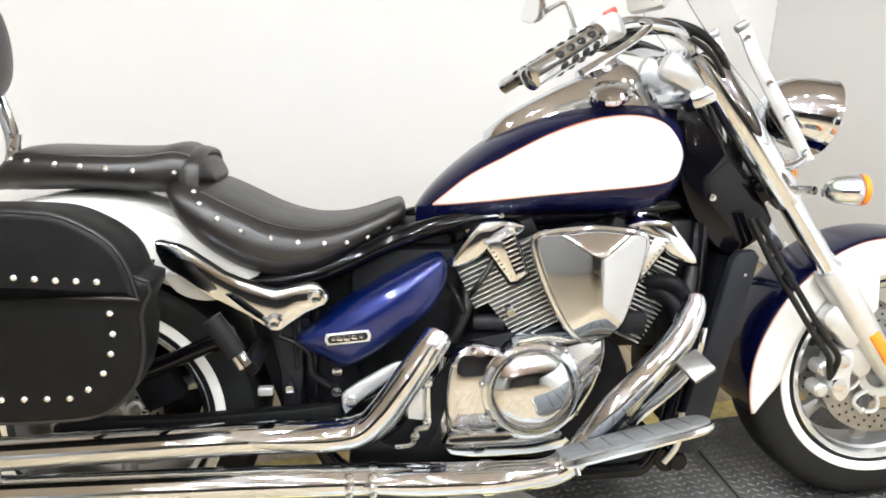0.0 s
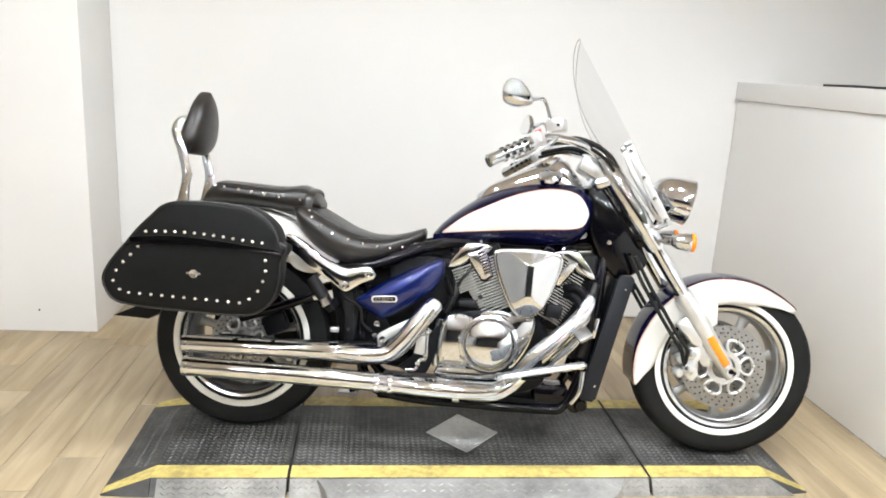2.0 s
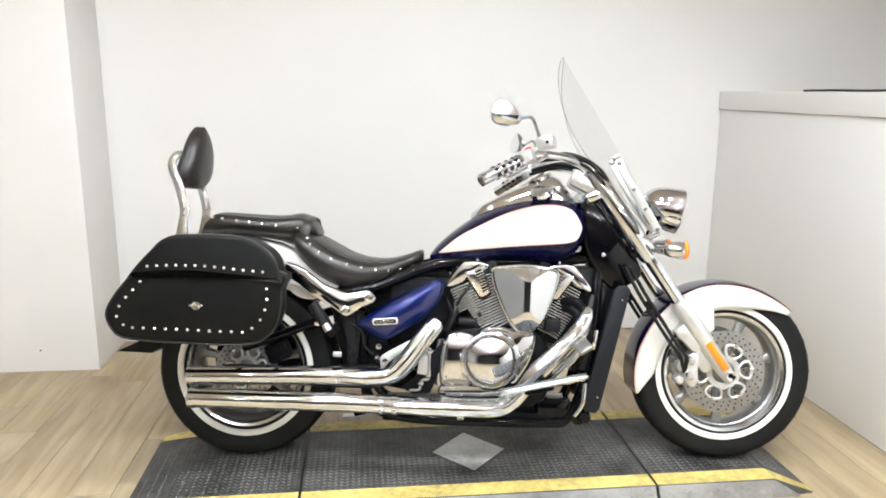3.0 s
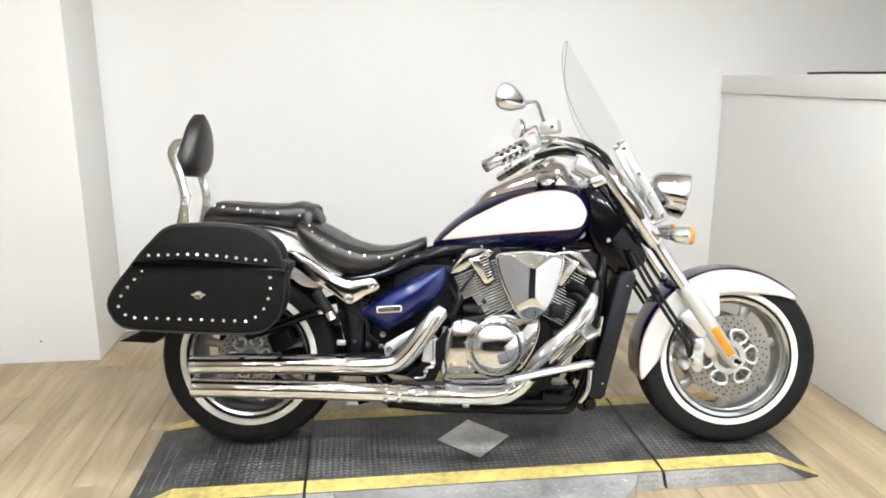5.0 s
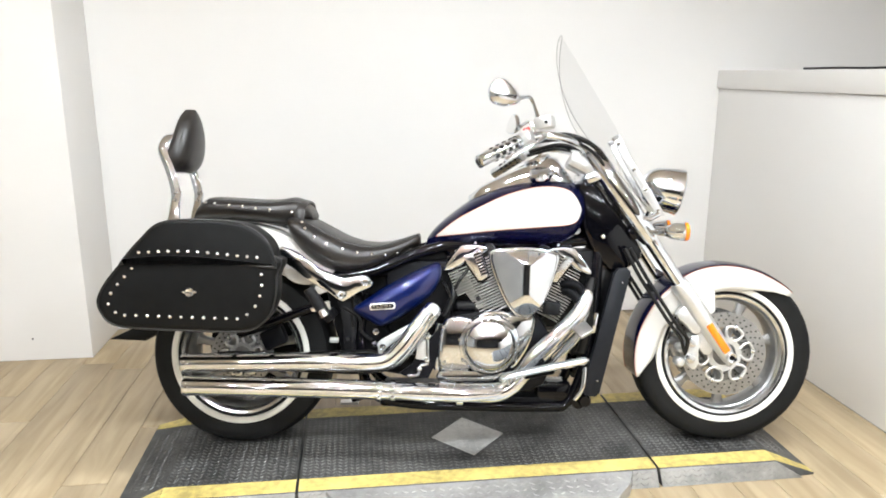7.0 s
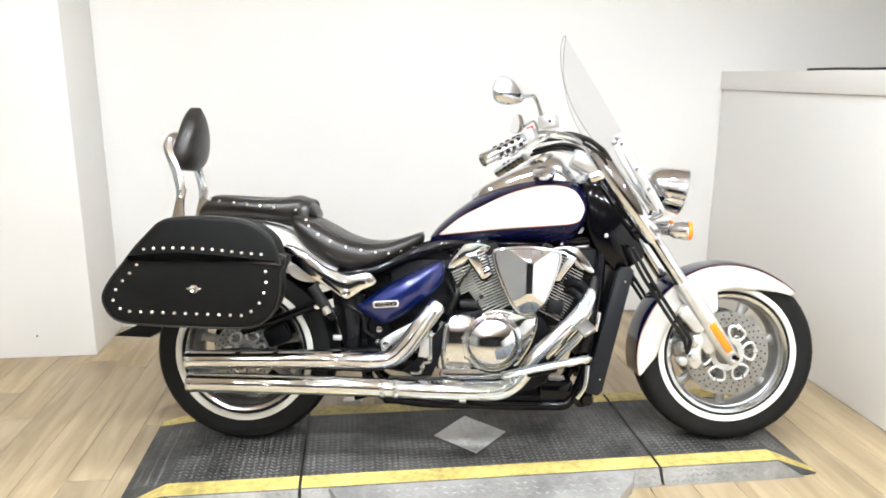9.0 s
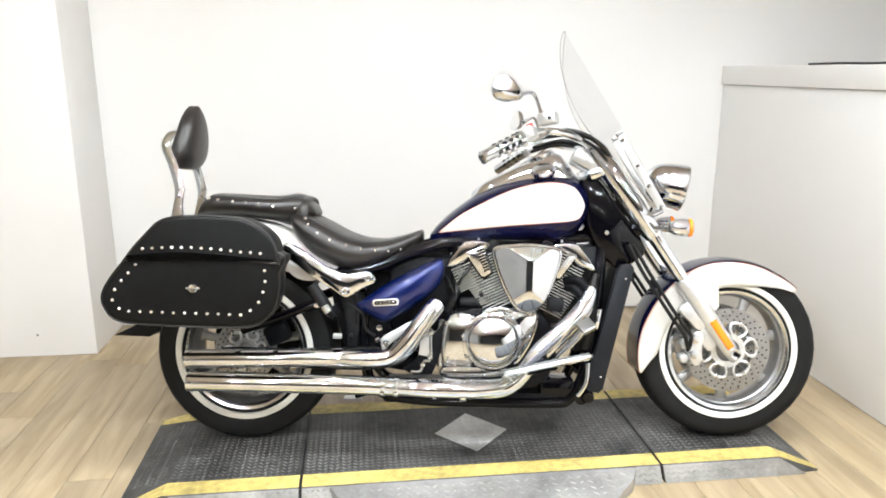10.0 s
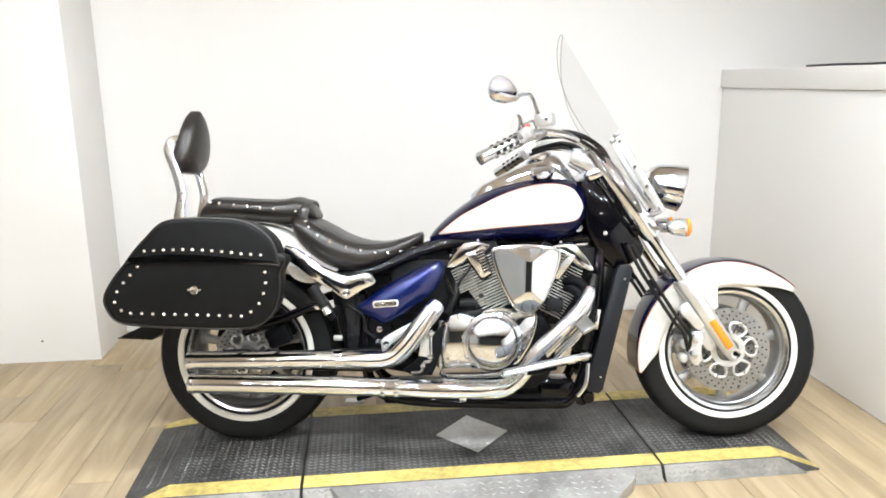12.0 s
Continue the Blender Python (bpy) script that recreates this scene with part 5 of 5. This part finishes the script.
for x, y, z, k in ((-0.154, -0.245, 0.330, 0.93), (-0.142, -0.262, 0.259, 0.97)):
    part("tip_ring", lathe([(-0.002, 0.034 * k), (0.004, 0.0355 * k), (0.016, 0.0355 * k), (0.018, 0.034 * k)], (x, y, z), "x", 28), CHROME, exhaust)
    # Flat black disc on the closed end paints the dark inside of the pipe.
    part("tip_bore", lathe([(-0.0025, 0.027), (-0.0015, 0.027)], (x, y, z), "x", 24), FINBLACK, exhaust)
# heat shields standing off the pipes
shield_pts = [(0.30, -0.262, 0.348), (0.45, -0.262, 0.348), (0.52, -0.260, 0.358), (0.565, -0.257, 0.398), (0.61, -0.250, 0.46), (0.655, -0.238, 0.523)]
part("heat_shield", tube(shield_pts, [0.012, 0.027, 0.027, 0.027, 0.026, 0.023], 18, k=6), CHROME, exhaust, sharp=60)
front_shield = [(0.965, -0.262, 0.330), (1.010, -0.258, 0.385), (1.080, -0.246, 0.452), (1.150, -0.228, 0.520), (1.182, -0.210, 0.575), (1.186, -0.200, 0.600)]
part("heat_shield", tube(front_shield, [0.018, 0.027, 0.028, 0.027, 0.024, 0.016], 18, k=6), CHROME, exhaust, sharp=60)
part("front_elbow", tube([(1.10, -0.12, 0.585), (1.135, -0.15, 0.592), (1.160, -0.17, 0.572), (1.168, -0.185, 0.545)], 0.018, 16), SATIN, exhaust)
for x in (0.50, 0.545):
    part("clamp", lathe([(-0.009, 0.0315), (-0.008, 0.0340), (0.008, 0.0340), (0.009, 0.0315)], (x, -0.262, 0.259), "x", 28), CHROME, exhaust)
    for bz in (0.244, 0.262, 0.280):
        part("clamp_bolt", ball((x, -0.262 - math.sqrt(max(0.034 ** 2 - (bz - 0.259) ** 2, 0)), bz), 0.0085, (1, 0.8, 1)), CHROME, exhaust)
part("clamp", lathe([(-0.012, 0.033), (-0.010, 0.035), (0.010, 0.035), (0.012, 0.033)], (0.765, -0.262, 0.2515), "x", 28), CHROME, exhaust)
part("mid_shield", tube([(0.52, -0.272, 0.258), (0.64, -0.278, 0.258), (0.80, -0.276, 0.258), (0.90, -0.272, 0.266)], [0.020, 0.028, 0.027, 0.018], 18, k=6), CHROME, exhaust, sharp=60)
part("hanger", plate([(0.56, 0.30), (0.60, 0.33), (0.66, 0.42), (0.70, 0.47), (0.705, 0.42), (0.68, 0.33), (0.66, 0.285), (0.60, 0.28)], -0.175, -0.19, 0.004), SATIN, exhaust, "black exhaust hanger plate")
part("chrome_plate", plate([(0.515, 0.395), (0.53, 0.42), (0.60, 0.462), (0.625, 0.462), (0.60, 0.43), (0.55, 0.395), (0.525, 0.385)], -0.17, -0.185, 0.005, smooth=2), CHROME, exhaust)
part("brake_pedal_link", tube([(0.654, -0.200, 0.432), (0.654, -0.202, 0.375), (0.654, -0.202, 0.327), (0.631, -0.202, 0.3185), (0.623, -0.200, 0.288), (0.589, -0.200, 0.283)], 0.006, 10), CHROME, bike, "bent chrome pedal link")
part("link_plate", plate([(0.618, 0.385), (0.635, 0.403), (0.6515, 0.402), (0.648, 0.336), (0.6145, 0.341)], -0.192, -0.198, 0.002), CAST, bike)
for x, z in ((0.6535, 0.418), (0.652, 0.338), (0.628, 0.308)):
    part("link_joint", ball((x, -0.207, z), 0.010, (1, 0.6, 1)), CHROME, bike)
part("pivot_lever", plate([(0.491, 0.3505), (0.484, 0.381), (0.492, 0.3985), (0.540, 0.428), (0.591, 0.455), (0.608, 0.449), (0.565, 0.413), (0.523, 0.380)], -0.176, -0.188, 0.004, smooth=2), CAST, bike, "grey cast pivot lever")
part("pivot_bolt", lathe([(-0.197, 0.004), (-0.197, 0.011), (-0.186, 0.012)], (0.502, 0, 0.378), n=12), CHROME, bike)
part("rear_bracket", slab((0.331, -0.150, 0.389), (0.030, 0.016, 0.018), 0.003), CAST, bike)
part("bracket_bolt", lathe([(-0.166, 0.003), (-0.166, 0.008), (-0.148, 0.009)], (0.380, 0, 0.396), n=12), CHROME, bike)
part("chrome_post", tube([(0.69, -0.165, 0.46), (0.682, -0.17, 0.38), (0.688, -0.17, 0.30)], 0.012, 12), CHROME, bike)
part("front_caliper_cover", slab((0.64, -0.165, 0.375), (0.05, 0.03, 0.10), 0.008, (0, 8, 0)), CHROME_DULL, bike)

body_parts = [o for o in bike.children if o not in before_body and o is not rest and o not in bags]

# ---- radiator ----
bm = plate([(1.227, 0.208), (1.336, 0.628), (1.350, 0.642), (1.382, 0.642), (1.393, 0.628), (1.290, 0.200), (1.276, 0.186), (1.240, 0.190)], -0.148, -0.120, 0.006)
rad = part("radiator", bm, RADIATOR, bike, "tall dark grey radiator with side covers")
part("radiator_cover", plate([(1.227, 0.208), (1.336, 0.628), (1.350, 0.642), (1.382, 0.642), (1.393, 0.628), (1.290, 0.200), (1.276, 0.186), (1.240, 0.190)], 0.148, 0.120, 0.006), RADIATOR, rad)
core = part("radiator_core", slab((0, 0, 0), (0.035, 0.25, 0.42), 0.004), SATIN, rad)
core.matrix_basis = pose(1.305, 0, 0.415, 0, 13.5, 0)
for dx, dz in ((1.362, 0.592), (1.280, 0.245)):
    part("cover_bolt", ball((dx, -0.149, dz), 0.004, (1, 0.7, 1)), CHROME_DULL, rad)
lower_parts = set(bike.children)
part("radiator_hose", tube([(1.22, -0.10, 0.62), (1.205, -0.125, 0.54), (1.21, -0.12, 0.45), (1.19, -0.11, 0.36)], 0.017, 12), HOSE, bike)
part("chrome_trim", slab((1.222, -0.165, 0.475), (0.014, 0.02, 0.07), 0.004, (0, 8, 0)), CHROME, bike)
part("oil_cooler", slab((1.10, -0.07, 0.215), (0.12, 0.10, 0.075), 0.012), GLOSS, bike)
part("oil_filter", tube([(1.185, -0.13, 0.19), (1.185, -0.07, 0.19)], 0.026, 16, smooth=False), GLOSS, bike)
part("horn", lathe([(-0.15, 0.018), (-0.135, 0.024), (-0.10, 0.020)], (1.205, 0, 0.195), n=18), GLOSS, bike)
part("lower_chrome_tube", tube([(1.196, -0.16, 0.32), (1.190, -0.165, 0.25), (1.165, -0.16, 0.205)], 0.009, 10), CHROME, bike)

# ---- footboards ----
for s in (-1, 1):
    board = new("footboard")
    board.parent = bike
    board.matrix_basis = pose(1.035, s * 0.335, 0.355, s * 17, -13, 0)
    pts = [(-0.15, -0.05), (-0.155, 0.0), (-0.15, 0.045), (-0.08, 0.058), (0.06, 0.055), (0.125, 0.040), (0.14, 0.0), (0.125, -0.045), (0.06, -0.058), (-0.08, -0.058)]
    if s > 0:
        pts = [(x, -y) for x, y in pts]
    outl = [(p.x, p.y) for p in spline([(a, b, 0) for a, b in pts], 3, closed=True)]
    rings = [[V((x, y, z)) for x, y in shrink(outl, d)] for d, z in ((0.006, -0.016), (0.0, -0.010), (0.0, -0.002), (0.003, 0.0))]
    part("tray", loft(rings), CHROME_DULL, board, "chrome footboard tray")
    rings = [[V((x, y, z)) for x, y in shrink(outl, d)] for d, z in ((0.006, 0.0), (0.006, 0.004), (0.010, 0.006))]
    pad = part("rubber_pad", loft(rings), GREYPAD, board, "grey rubber footboard pad")
    # Dark bars on the pad paint the shade of its cross grooves.
    for x in (-0.10, -0.06, -0.02, 0.02, 0.06, 0.09):
        part("groove", slab((x, 0, 0.0055), (0.003, 0.085, 0.0014), 0), PLASTIC, board)
    part("hinge", slab((-0.02, s * -0.075, -0.012), (0.10, 0.06, 0.022), 0.005), SATIN, board)
    part("feeler", tube([(-0.13, s * 0.03, -0.014), (-0.128, s * 0.03, -0.034)], 0.005, 8, smooth=False), CHROME, board)
    tagged(board, "footboard with a grey rubber pad and chrome edge")
arm = part("brake_pedal", tube([(1.06, -0.23, 0.33), (1.10, -0.25, 0.385), (1.132, -0.262, 0.425), (1.152, -0.272, 0.455)], [0.010, 0.012, 0.013, 0.010], 12, flat=0.7), CHROME_DULL, bike, "chrome brake pedal arm")
part("pedal_pad", slab((1.160, -0.285, 0.470), (0.050, 0.058, 0.014), 0.005, (28, -30, 8)), STEEL, arm, "wide silver brake pedal pad")

# body, seat, engine and foot controls take their place on the chassis
body_parts += [o for o in bike.children if o not in lower_parts]
for o in body_parts:
    o.matrix_basis = BODY_SEAT @ o.matrix_basis


# ---- handlebar ----
bars = new("handlebar")
bars.parent = bike
tagged(bars, "wide chrome pull-back handlebar with studded grips")
STEER = Matrix.Translation((1.27, 0, 0)) @ pose(0, 0, 0, 0, 0, -7.2) @ Matrix.Translation((-1.27, 0, 0))
bars.matrix_basis = STEER
for s in (-1, 1):
    half = [(1.262, 0, 1.032), (1.258, s * 0.07, 1.040), (1.235, s * 0.16, 1.060), (1.17, s * 0.26, 1.082), (1.10, s * 0.300, 1.090), (1.058, s * 0.325, 1.083), (1.015, s * 0.358, 1.062), (0.908, s * 0.447, 1.000)]
    part("bar_half", tube(half, 0.0128, 14), CHROME, bars)
    part("riser", slab((1.242, s * 0.098, 1.005), (0.105, 0.050, 0.058), 0.016, (0, 28, 0)), CAST, bars)
    g0, g1 = V((1.015, s * 0.358, 1.062)), V((0.908, s * 0.447, 1.000))
    d = (g1 - g0).normalized()
    grip = part("grip", tube([g0, g1], 0.0205, 18, smooth=False), CHROME_DULL, bars, "chrome grip with black rubber pads")
    side = d.cross(V((0, 0, 1))).normalized()
    up = side.cross(d)
    pad_turn = d.to_track_quat("X", "Z").to_matrix().to_4x4()
    for q in range(6):
        a = 2 * math.pi * (q + 0.3) / 6
        for i in range(4):
            out = side * math.cos(a) + up * math.sin(a)
            p = g0 + d * (0.020 + 0.0275 * i) + out * 0.0165
            pad = part("rubber_pad", ball((0, 0, 0), 0.0080, (1.45, 1, 0.9), u=12, v=8), HOSE, bars)
            pad.matrix_basis = Matrix.Translation(p) @ pad_turn
    part("grip_flange", tube([g0 - d * 0.006, g0 + d * 0.004], 0.0235, 18, smooth=False), CHROME, bars)
    part("grip_end", tube([g1 - d * 0.002, g1 + d * 0.012, g1 + d * 0.016], [0.021, 0.021, 0.012], 18, smooth=False), CHROME, bars)
    c = g0 - d * 0.035
    part("switch_box", slab(tuple(c), (0.055, 0.046, 0.044), 0.010, (0, -25, s * 24)), CAST, bars, "polished switch housing")
    if s < 0:
        part("stop_switch", slab((c.x + 0.004, c.y - 0.002, c.z + 0.028), (0.022, 0.022, 0.012), 0.003, (0, -25, 0)), RED, bars, "red stop switch")
    lever = [(c.x + 0.060, c.y + s * 0.0, c.z + 0.012), (c.x + 0.062, c.y + s * 0.040, c.z + 0.002), (c.x + 0.020, c.y + s * 0.078, c.z - 0.030), (c.x - 0.060, c.y + s * 0.120, c.z - 0.075)]
    part("hand_lever", tube(lever, [0.006, 0.006, 0.0055, 0.006], 10, flat=1.2), CHROME, bars, "chrome control lever")
    reservoir = part("reservoir", slab((c.x + 0.062, c.y + 0.01 * s, c.z + 0.048), (0.060, 0.050, 0.040), 0.008, (0, -8, s * 20)), CAST, bars, "square polished fluid reservoir")
    part("sight_glass", lathe([(s * 0.0, 0.006), (s * 0.003, 0.005)], (c.x + 0.066, c.y + s * 0.038, c.z + 0.048), n=12), PLASTIC, bars)
    # mirror
    mir = new("mirror")
    mir.parent = bike
    mir.matrix_basis = STEER
    tagged(mir, "teardrop chrome rear-view mirror on a bent stem")
    stem = [(c.x + 0.045, c.y + s * 0.005, c.z + 0.05), (c.x + 0.032, c.y + s * 0.005, c.z + 0.09), (c.x + 0.018, c.y + s * 0.01, c.z + 0.125), (c.x + 0.0, c.y + s * 0.03, c.z + 0.128), (1.005, s * 0.438, 1.188)]
    part("stem", tube(stem, [0.0075, 0.006, 0.0055, 0.006, 0.008], 12), CHROME, mir)
    rows = []
    outl = [(0.052, -0.018), (0.040, 0.012), (0.012, 0.040), (-0.020, 0.050), (-0.045, 0.034), (-0.056, 0.002), (-0.045, -0.026), (-0.012, -0.036), (0.025, -0.032)]
    outl = [(-a, b) for a, b in outl]
    outl = [(p.x, p.y) for p in spline([(a, b, 0) for a, b in outl], 4, closed=True)]
    for d2, dep in ((0.004, -0.006), (0.0, -0.002), (0.001, 0.006), (0.006, 0.014), (0.016, 0.021), (0.027, 0.025)):
        rows.append([V((u, dep, v)) for u, v in shrink(outl, d2)])
    shell = part("shell", loft(rows), CHROME, mir, sharp=60)
    m = pose(0.977, s * 0.455, 1.200, 0, 0, -150 if s < 0 else -62)
    shell.matrix_basis = m
    mg = part("mirror_glass", plate([(u, v) for u, v in shrink(outl, 0.006)], -0.0075, -0.0062, 0.0004), material("mirror_silver", (0.9, 0.9, 0.9), 0.02, 1.0), mir, "mirror glass")
    mg.matrix_basis = m
part("handlebar_clamp", slab((1.262, 0, 1.040), (0.05, 0.19, 0.036), 0.010), CHROME, bars)
# cables and hoses from the bar to the headstock
for s in (-1, 1):
    for off, drop, r in ((0.0, 0.0, 0.0085), (0.010, -0.016, 0.006), (-0.012, -0.010, 0.005)):
        run = [(1.055, s * 0.300, 1.078), (1.143, s * 0.225, 1.096), (1.190, s * 0.210, 1.096), (1.248, s * (0.190 + off), 1.076), (1.305, s * (0.140 + off), 1.034), (1.345, s * (0.085 + off), 0.965), (1.365, s * 0.060, 0.890), (1.375, s * 0.055, 0.80)]
        part("control_cable", tube([(x - off, y, z + drop) for x, y, z in run], r, 10), HOSE, bars)
for s in (-1, 1):
    for k, off in enumerate((0.0, 0.022)):
        pts = [(1.375 + off * 0.8, s * 0.128, 0.71), (1.42 + off, s * 0.138, 0.62), (1.475 + off, s * 0.140, 0.535), (1.535 + off, s * 0.140, 0.445), (1.575 + off, s * 0.132, 0.395), (1.590 + off * 0.6, s * 0.118, 0.36), (1.602, s * 0.105, 0.33)]
        part("brake_hose", tube(pts, 0.0068, 10), HOSE, bike, "black brake hose")
    part("hose_clip", slab((1.46, s * 0.146, 0.575), (0.036, 0.012, 0.014), 0.003, (0, 50, 0)), SATIN, bike)

# ---- side stand, on the far side ----
stand = part("side_stand", tube([(0.64, 0.12, 0.180), (0.50, 0.18, 0.122), (0.372, 0.246, 0.066)], [0.014, 0.012, 0.010], 12, smooth=False), SATIN, bike, "black side stand leg")
part("stand_foot", slab((0.358, 0.252, 0.056), (0.075, 0.036, 0.010), 0.004, (10, 0, 0)), CAST, stand, "silver stand foot")

# ---- windscreen ----
screen = new("windscreen")
screen.parent = bike
screen.matrix_basis = Matrix.Translation((0.008, 0, 0.012)) @ STEER @ Matrix.Translation((1.4, 0, 0)) @ pose(0, 0, 0, 0, 0, -4) @ Matrix.Translation((-1.4, 0, 0))
tagged(screen, "tall clear acrylic windscreen on chrome brackets")


SCREEN_W = [(p.x, p.y) for p in spline([(0, 0.13, 0), (0.2, 0.17, 0), (0.4, 0.203, 0), (0.62, 0.208, 0), (0.82, 0.172, 0), (0.94, 0.105, 0), (1.0, 0.03, 0)], 6)]


def screen_point(u, v):
    """u: -1..1 across, v: 0..1 from foot to top."""
    base = spline([(1.500, 0, 0.865), (1.437, 0, 0.985), (1.370, 0, 1.105), (1.300, 0, 1.225), (1.228, 0, 1.345), (1.158, 0, 1.462)], 6)
    f = v * (len(base) - 1)
    i = min(int(f), len(base) - 2)
    p = base[i] + (base[i + 1] - base[i]) * (f - i)
    wd = lerp_table(SCREEN_W, v)[0]
    back = 0.125 * abs(u) ** 2 * (wd / 0.21) ** 2
    return V((p.x - back * 0.86, u * wd, p.z - back * 0.42 - 0.0))


def screen_sheet():
    nu, nv = 20, 30
    return [[screen_point(-1 + 2 * i / nu, j / nv) for i in range(nu + 1)] for j in range(nv + 1)]


sheet = part("screen", loft(screen_sheet(), closed_ring=False), SHIELD, screen, "clear curved acrylic sheet", sharp=80)
sheet.visible_shadow = False
rim = [screen_point(-1, j / 24) for j in range(25)] + [screen_point(u / 5, 1) for u in range(-4, 5)] + [screen_point(1, 1 - j / 24) for j in range(25)]
edge_mat = glass_material("acrylic_edge", (0.72, 0.72, 0.72), 0.1, 0.15)
er = part("screen_edge", tube(rim, 0.0012, 6, k=1), edge_mat, screen)
er.visible_shadow = False
unturn = screen.matrix_basis.inverted()
STAY = [(1.330, 1.094), (1.362, 1.025), (1.404, 0.955), (1.443, 0.893), (1.490, 0.822), (1.518, 0.826), (1.474, 0.902), (1.430, 0.972), (1.388, 1.036), (1.356, 1.102)]
for s in (-1, 1):
    stay = part("bracket", plate(STAY, s * 0.104, s * 0.111, 0.0025), CAST, screen, "flat polished screen bracket")
    place = unturn @ Matrix.Translation((0.036 if s > 0 else 0, 0, 0))
    stay.matrix_basis = place
    for x, z in ((1.350, 1.075), (1.404, 0.985), (1.446, 0.915), (1.492, 0.843)):
        b = part("bracket_bolt", lathe([(s * 0.110, 0.0085), (s * 0.116, 0.007), (s * 0.117, 0.002)], (x, 0, z), n=14), CHROME, screen)
        b.matrix_basis = place
    b = part("bracket_clamp", slab((1.342, s * 0.104, 1.098), (0.030, 0.018, 0.018), 0.005, (0, -30, 0)), STEEL, screen)
    b.matrix_basis = place
    b = part("lower_stay", tube([(1.495, s * 0.106, 0.83), (1.455, s * 0.125, 0.815), (1.42, s * 0.128, 0.815)], 0.010, 10), CHROME, screen)
    b.matrix_basis = place

# ---- headlamp and turn signals ----
lamp = new("headlamp")
lamp.parent = bike
lamp.matrix_basis = STEER @ pose(1.534, 0.058, 0.924, 0, 13, 0) @ Matrix.Scale(0.86, 4)
tagged(lamp, "bullet-shaped chrome headlamp")
part("shell", lathe([(-0.085, 0.012), (-0.080, 0.040), (-0.062, 0.066), (-0.03, 0.084), (0.015, 0.093), (0.065, 0.096), (0.078, 0.0965), (0.083, 0.092)], n=48, axis="x"), CHROME, lamp, sharp=60)
part("lens", lathe([(0.078, 0.090), (0.086, 0.06), (0.089, 0.01)], n=36, axis="x"), LENS, lamp)
part("reflector_bowl", lathe([(0.074, 0.088), (0.03, 0.06), (0.0, 0.01)], n=36, axis="x"), CHROME, lamp)
part("visor", lathe([(0.070, 0.0965), (0.082, 0.099), (0.086, 0.096)], n=48, axis="x"), CHROME, lamp)
part("lamp_bracket", tube([(1.50, 0, 0.835), (1.48, 0, 0.79), (1.44, 0, 0.77)], 0.018, 12), CHROME, bike)
part("signal_bar", tube([(1.480, -0.175, 0.770), (1.475, -0.08, 0.765), (1.495, 0.08, 0.765), (1.52, 0.14, 0.770)], 0.0095, 10), CHROME, bike)
for s in (-1, 1):
    sig = new("turn_signal")
    sig.parent = bike
    sig.matrix_basis = STEER @ pose(1.548, s * 0.168, 0.773, 0, 0, 0) @ Matrix.Diagonal((0.86, 1.1, 1.1, 1))
    part("shell", lathe([(-0.042, 0.006), (-0.036, 0.016), (-0.015, 0.024), (0.02, 0.0275), (0.036, 0.028), (0.038, 0.025)], n=28, axis="x"), CHROME, sig, sharp=60)
    part("amber_lens", lathe([(0.036, 0.0285), (0.048, 0.028), (0.053, 0.022), (0.055, 0.006)], n=28, axis="x"), AMBER, sig, "amber lens")
    part("stalk", tube([(-0.035, s * -0.02, -0.006), (-0.02, s * -0.005, -0.002)], 0.010, 10, smooth=False), CHROME, sig)
    tagged(sig, "chrome bullet turn signal with amber lens")

# ---- floor planks, laid last ----
def planks():
    rng = random.Random(4)
    wide, long_, gap = 0.152, 1.22, 0.0016
    bm = slab((0, 0, 0), (wide - gap, long_ - gap, 0.01), 0.0012)
    full = part("plank", bm, PLANK, floor)
    full.matrix_basis = pose(-4.92, -5.3, -0.005)
    x = -4.92 + wide
    col = 1
    verts, faces = [], []
    while x < 5.9:
        shift = rng.random() * long_
        y = -13 - shift + long_ / 2
        while y - long_ / 2 < BACK:
            lo, hi = max(y - long_ / 2, -13.0), min(y + long_ / 2, BACK)
            if hi - lo > 0.1:
                if -2.4 < x < 3.6 and hi > -2.2:
                    again(full, floor, pose(x, (lo + hi) / 2, -0.005) @ Matrix.Diagonal((1, (hi - lo - gap) / (long_ - gap), 1, 1)))
                else:
                    k, a, b = len(verts), x - wide / 2 + gap / 2, x + wide / 2 - gap / 2
                    verts += [(a, lo + gap / 2, 0), (b, lo + gap / 2, 0), (b, hi - gap / 2, 0), (a, hi - gap / 2, 0)]
                    verts += [(p[0], p[1], -0.01) for p in verts[k:k + 4]]
                    faces += [(k, k + 1, k + 2, k + 3)] + [(k + q, k + 4 + q, k + 4 + (q + 1) % 4, k + (q + 1) % 4) for q in range(4)]
            y += long_
        x += wide
    me = bpy.data.meshes.new("far_planks")
    me.from_pydata(verts, [], faces)
    me.materials.append(PLANK_FAR)
    rest_planks = new("far_planks", me)
    rest_planks.parent = floor
    tagged(rest_planks, kind="stuff")


planks()
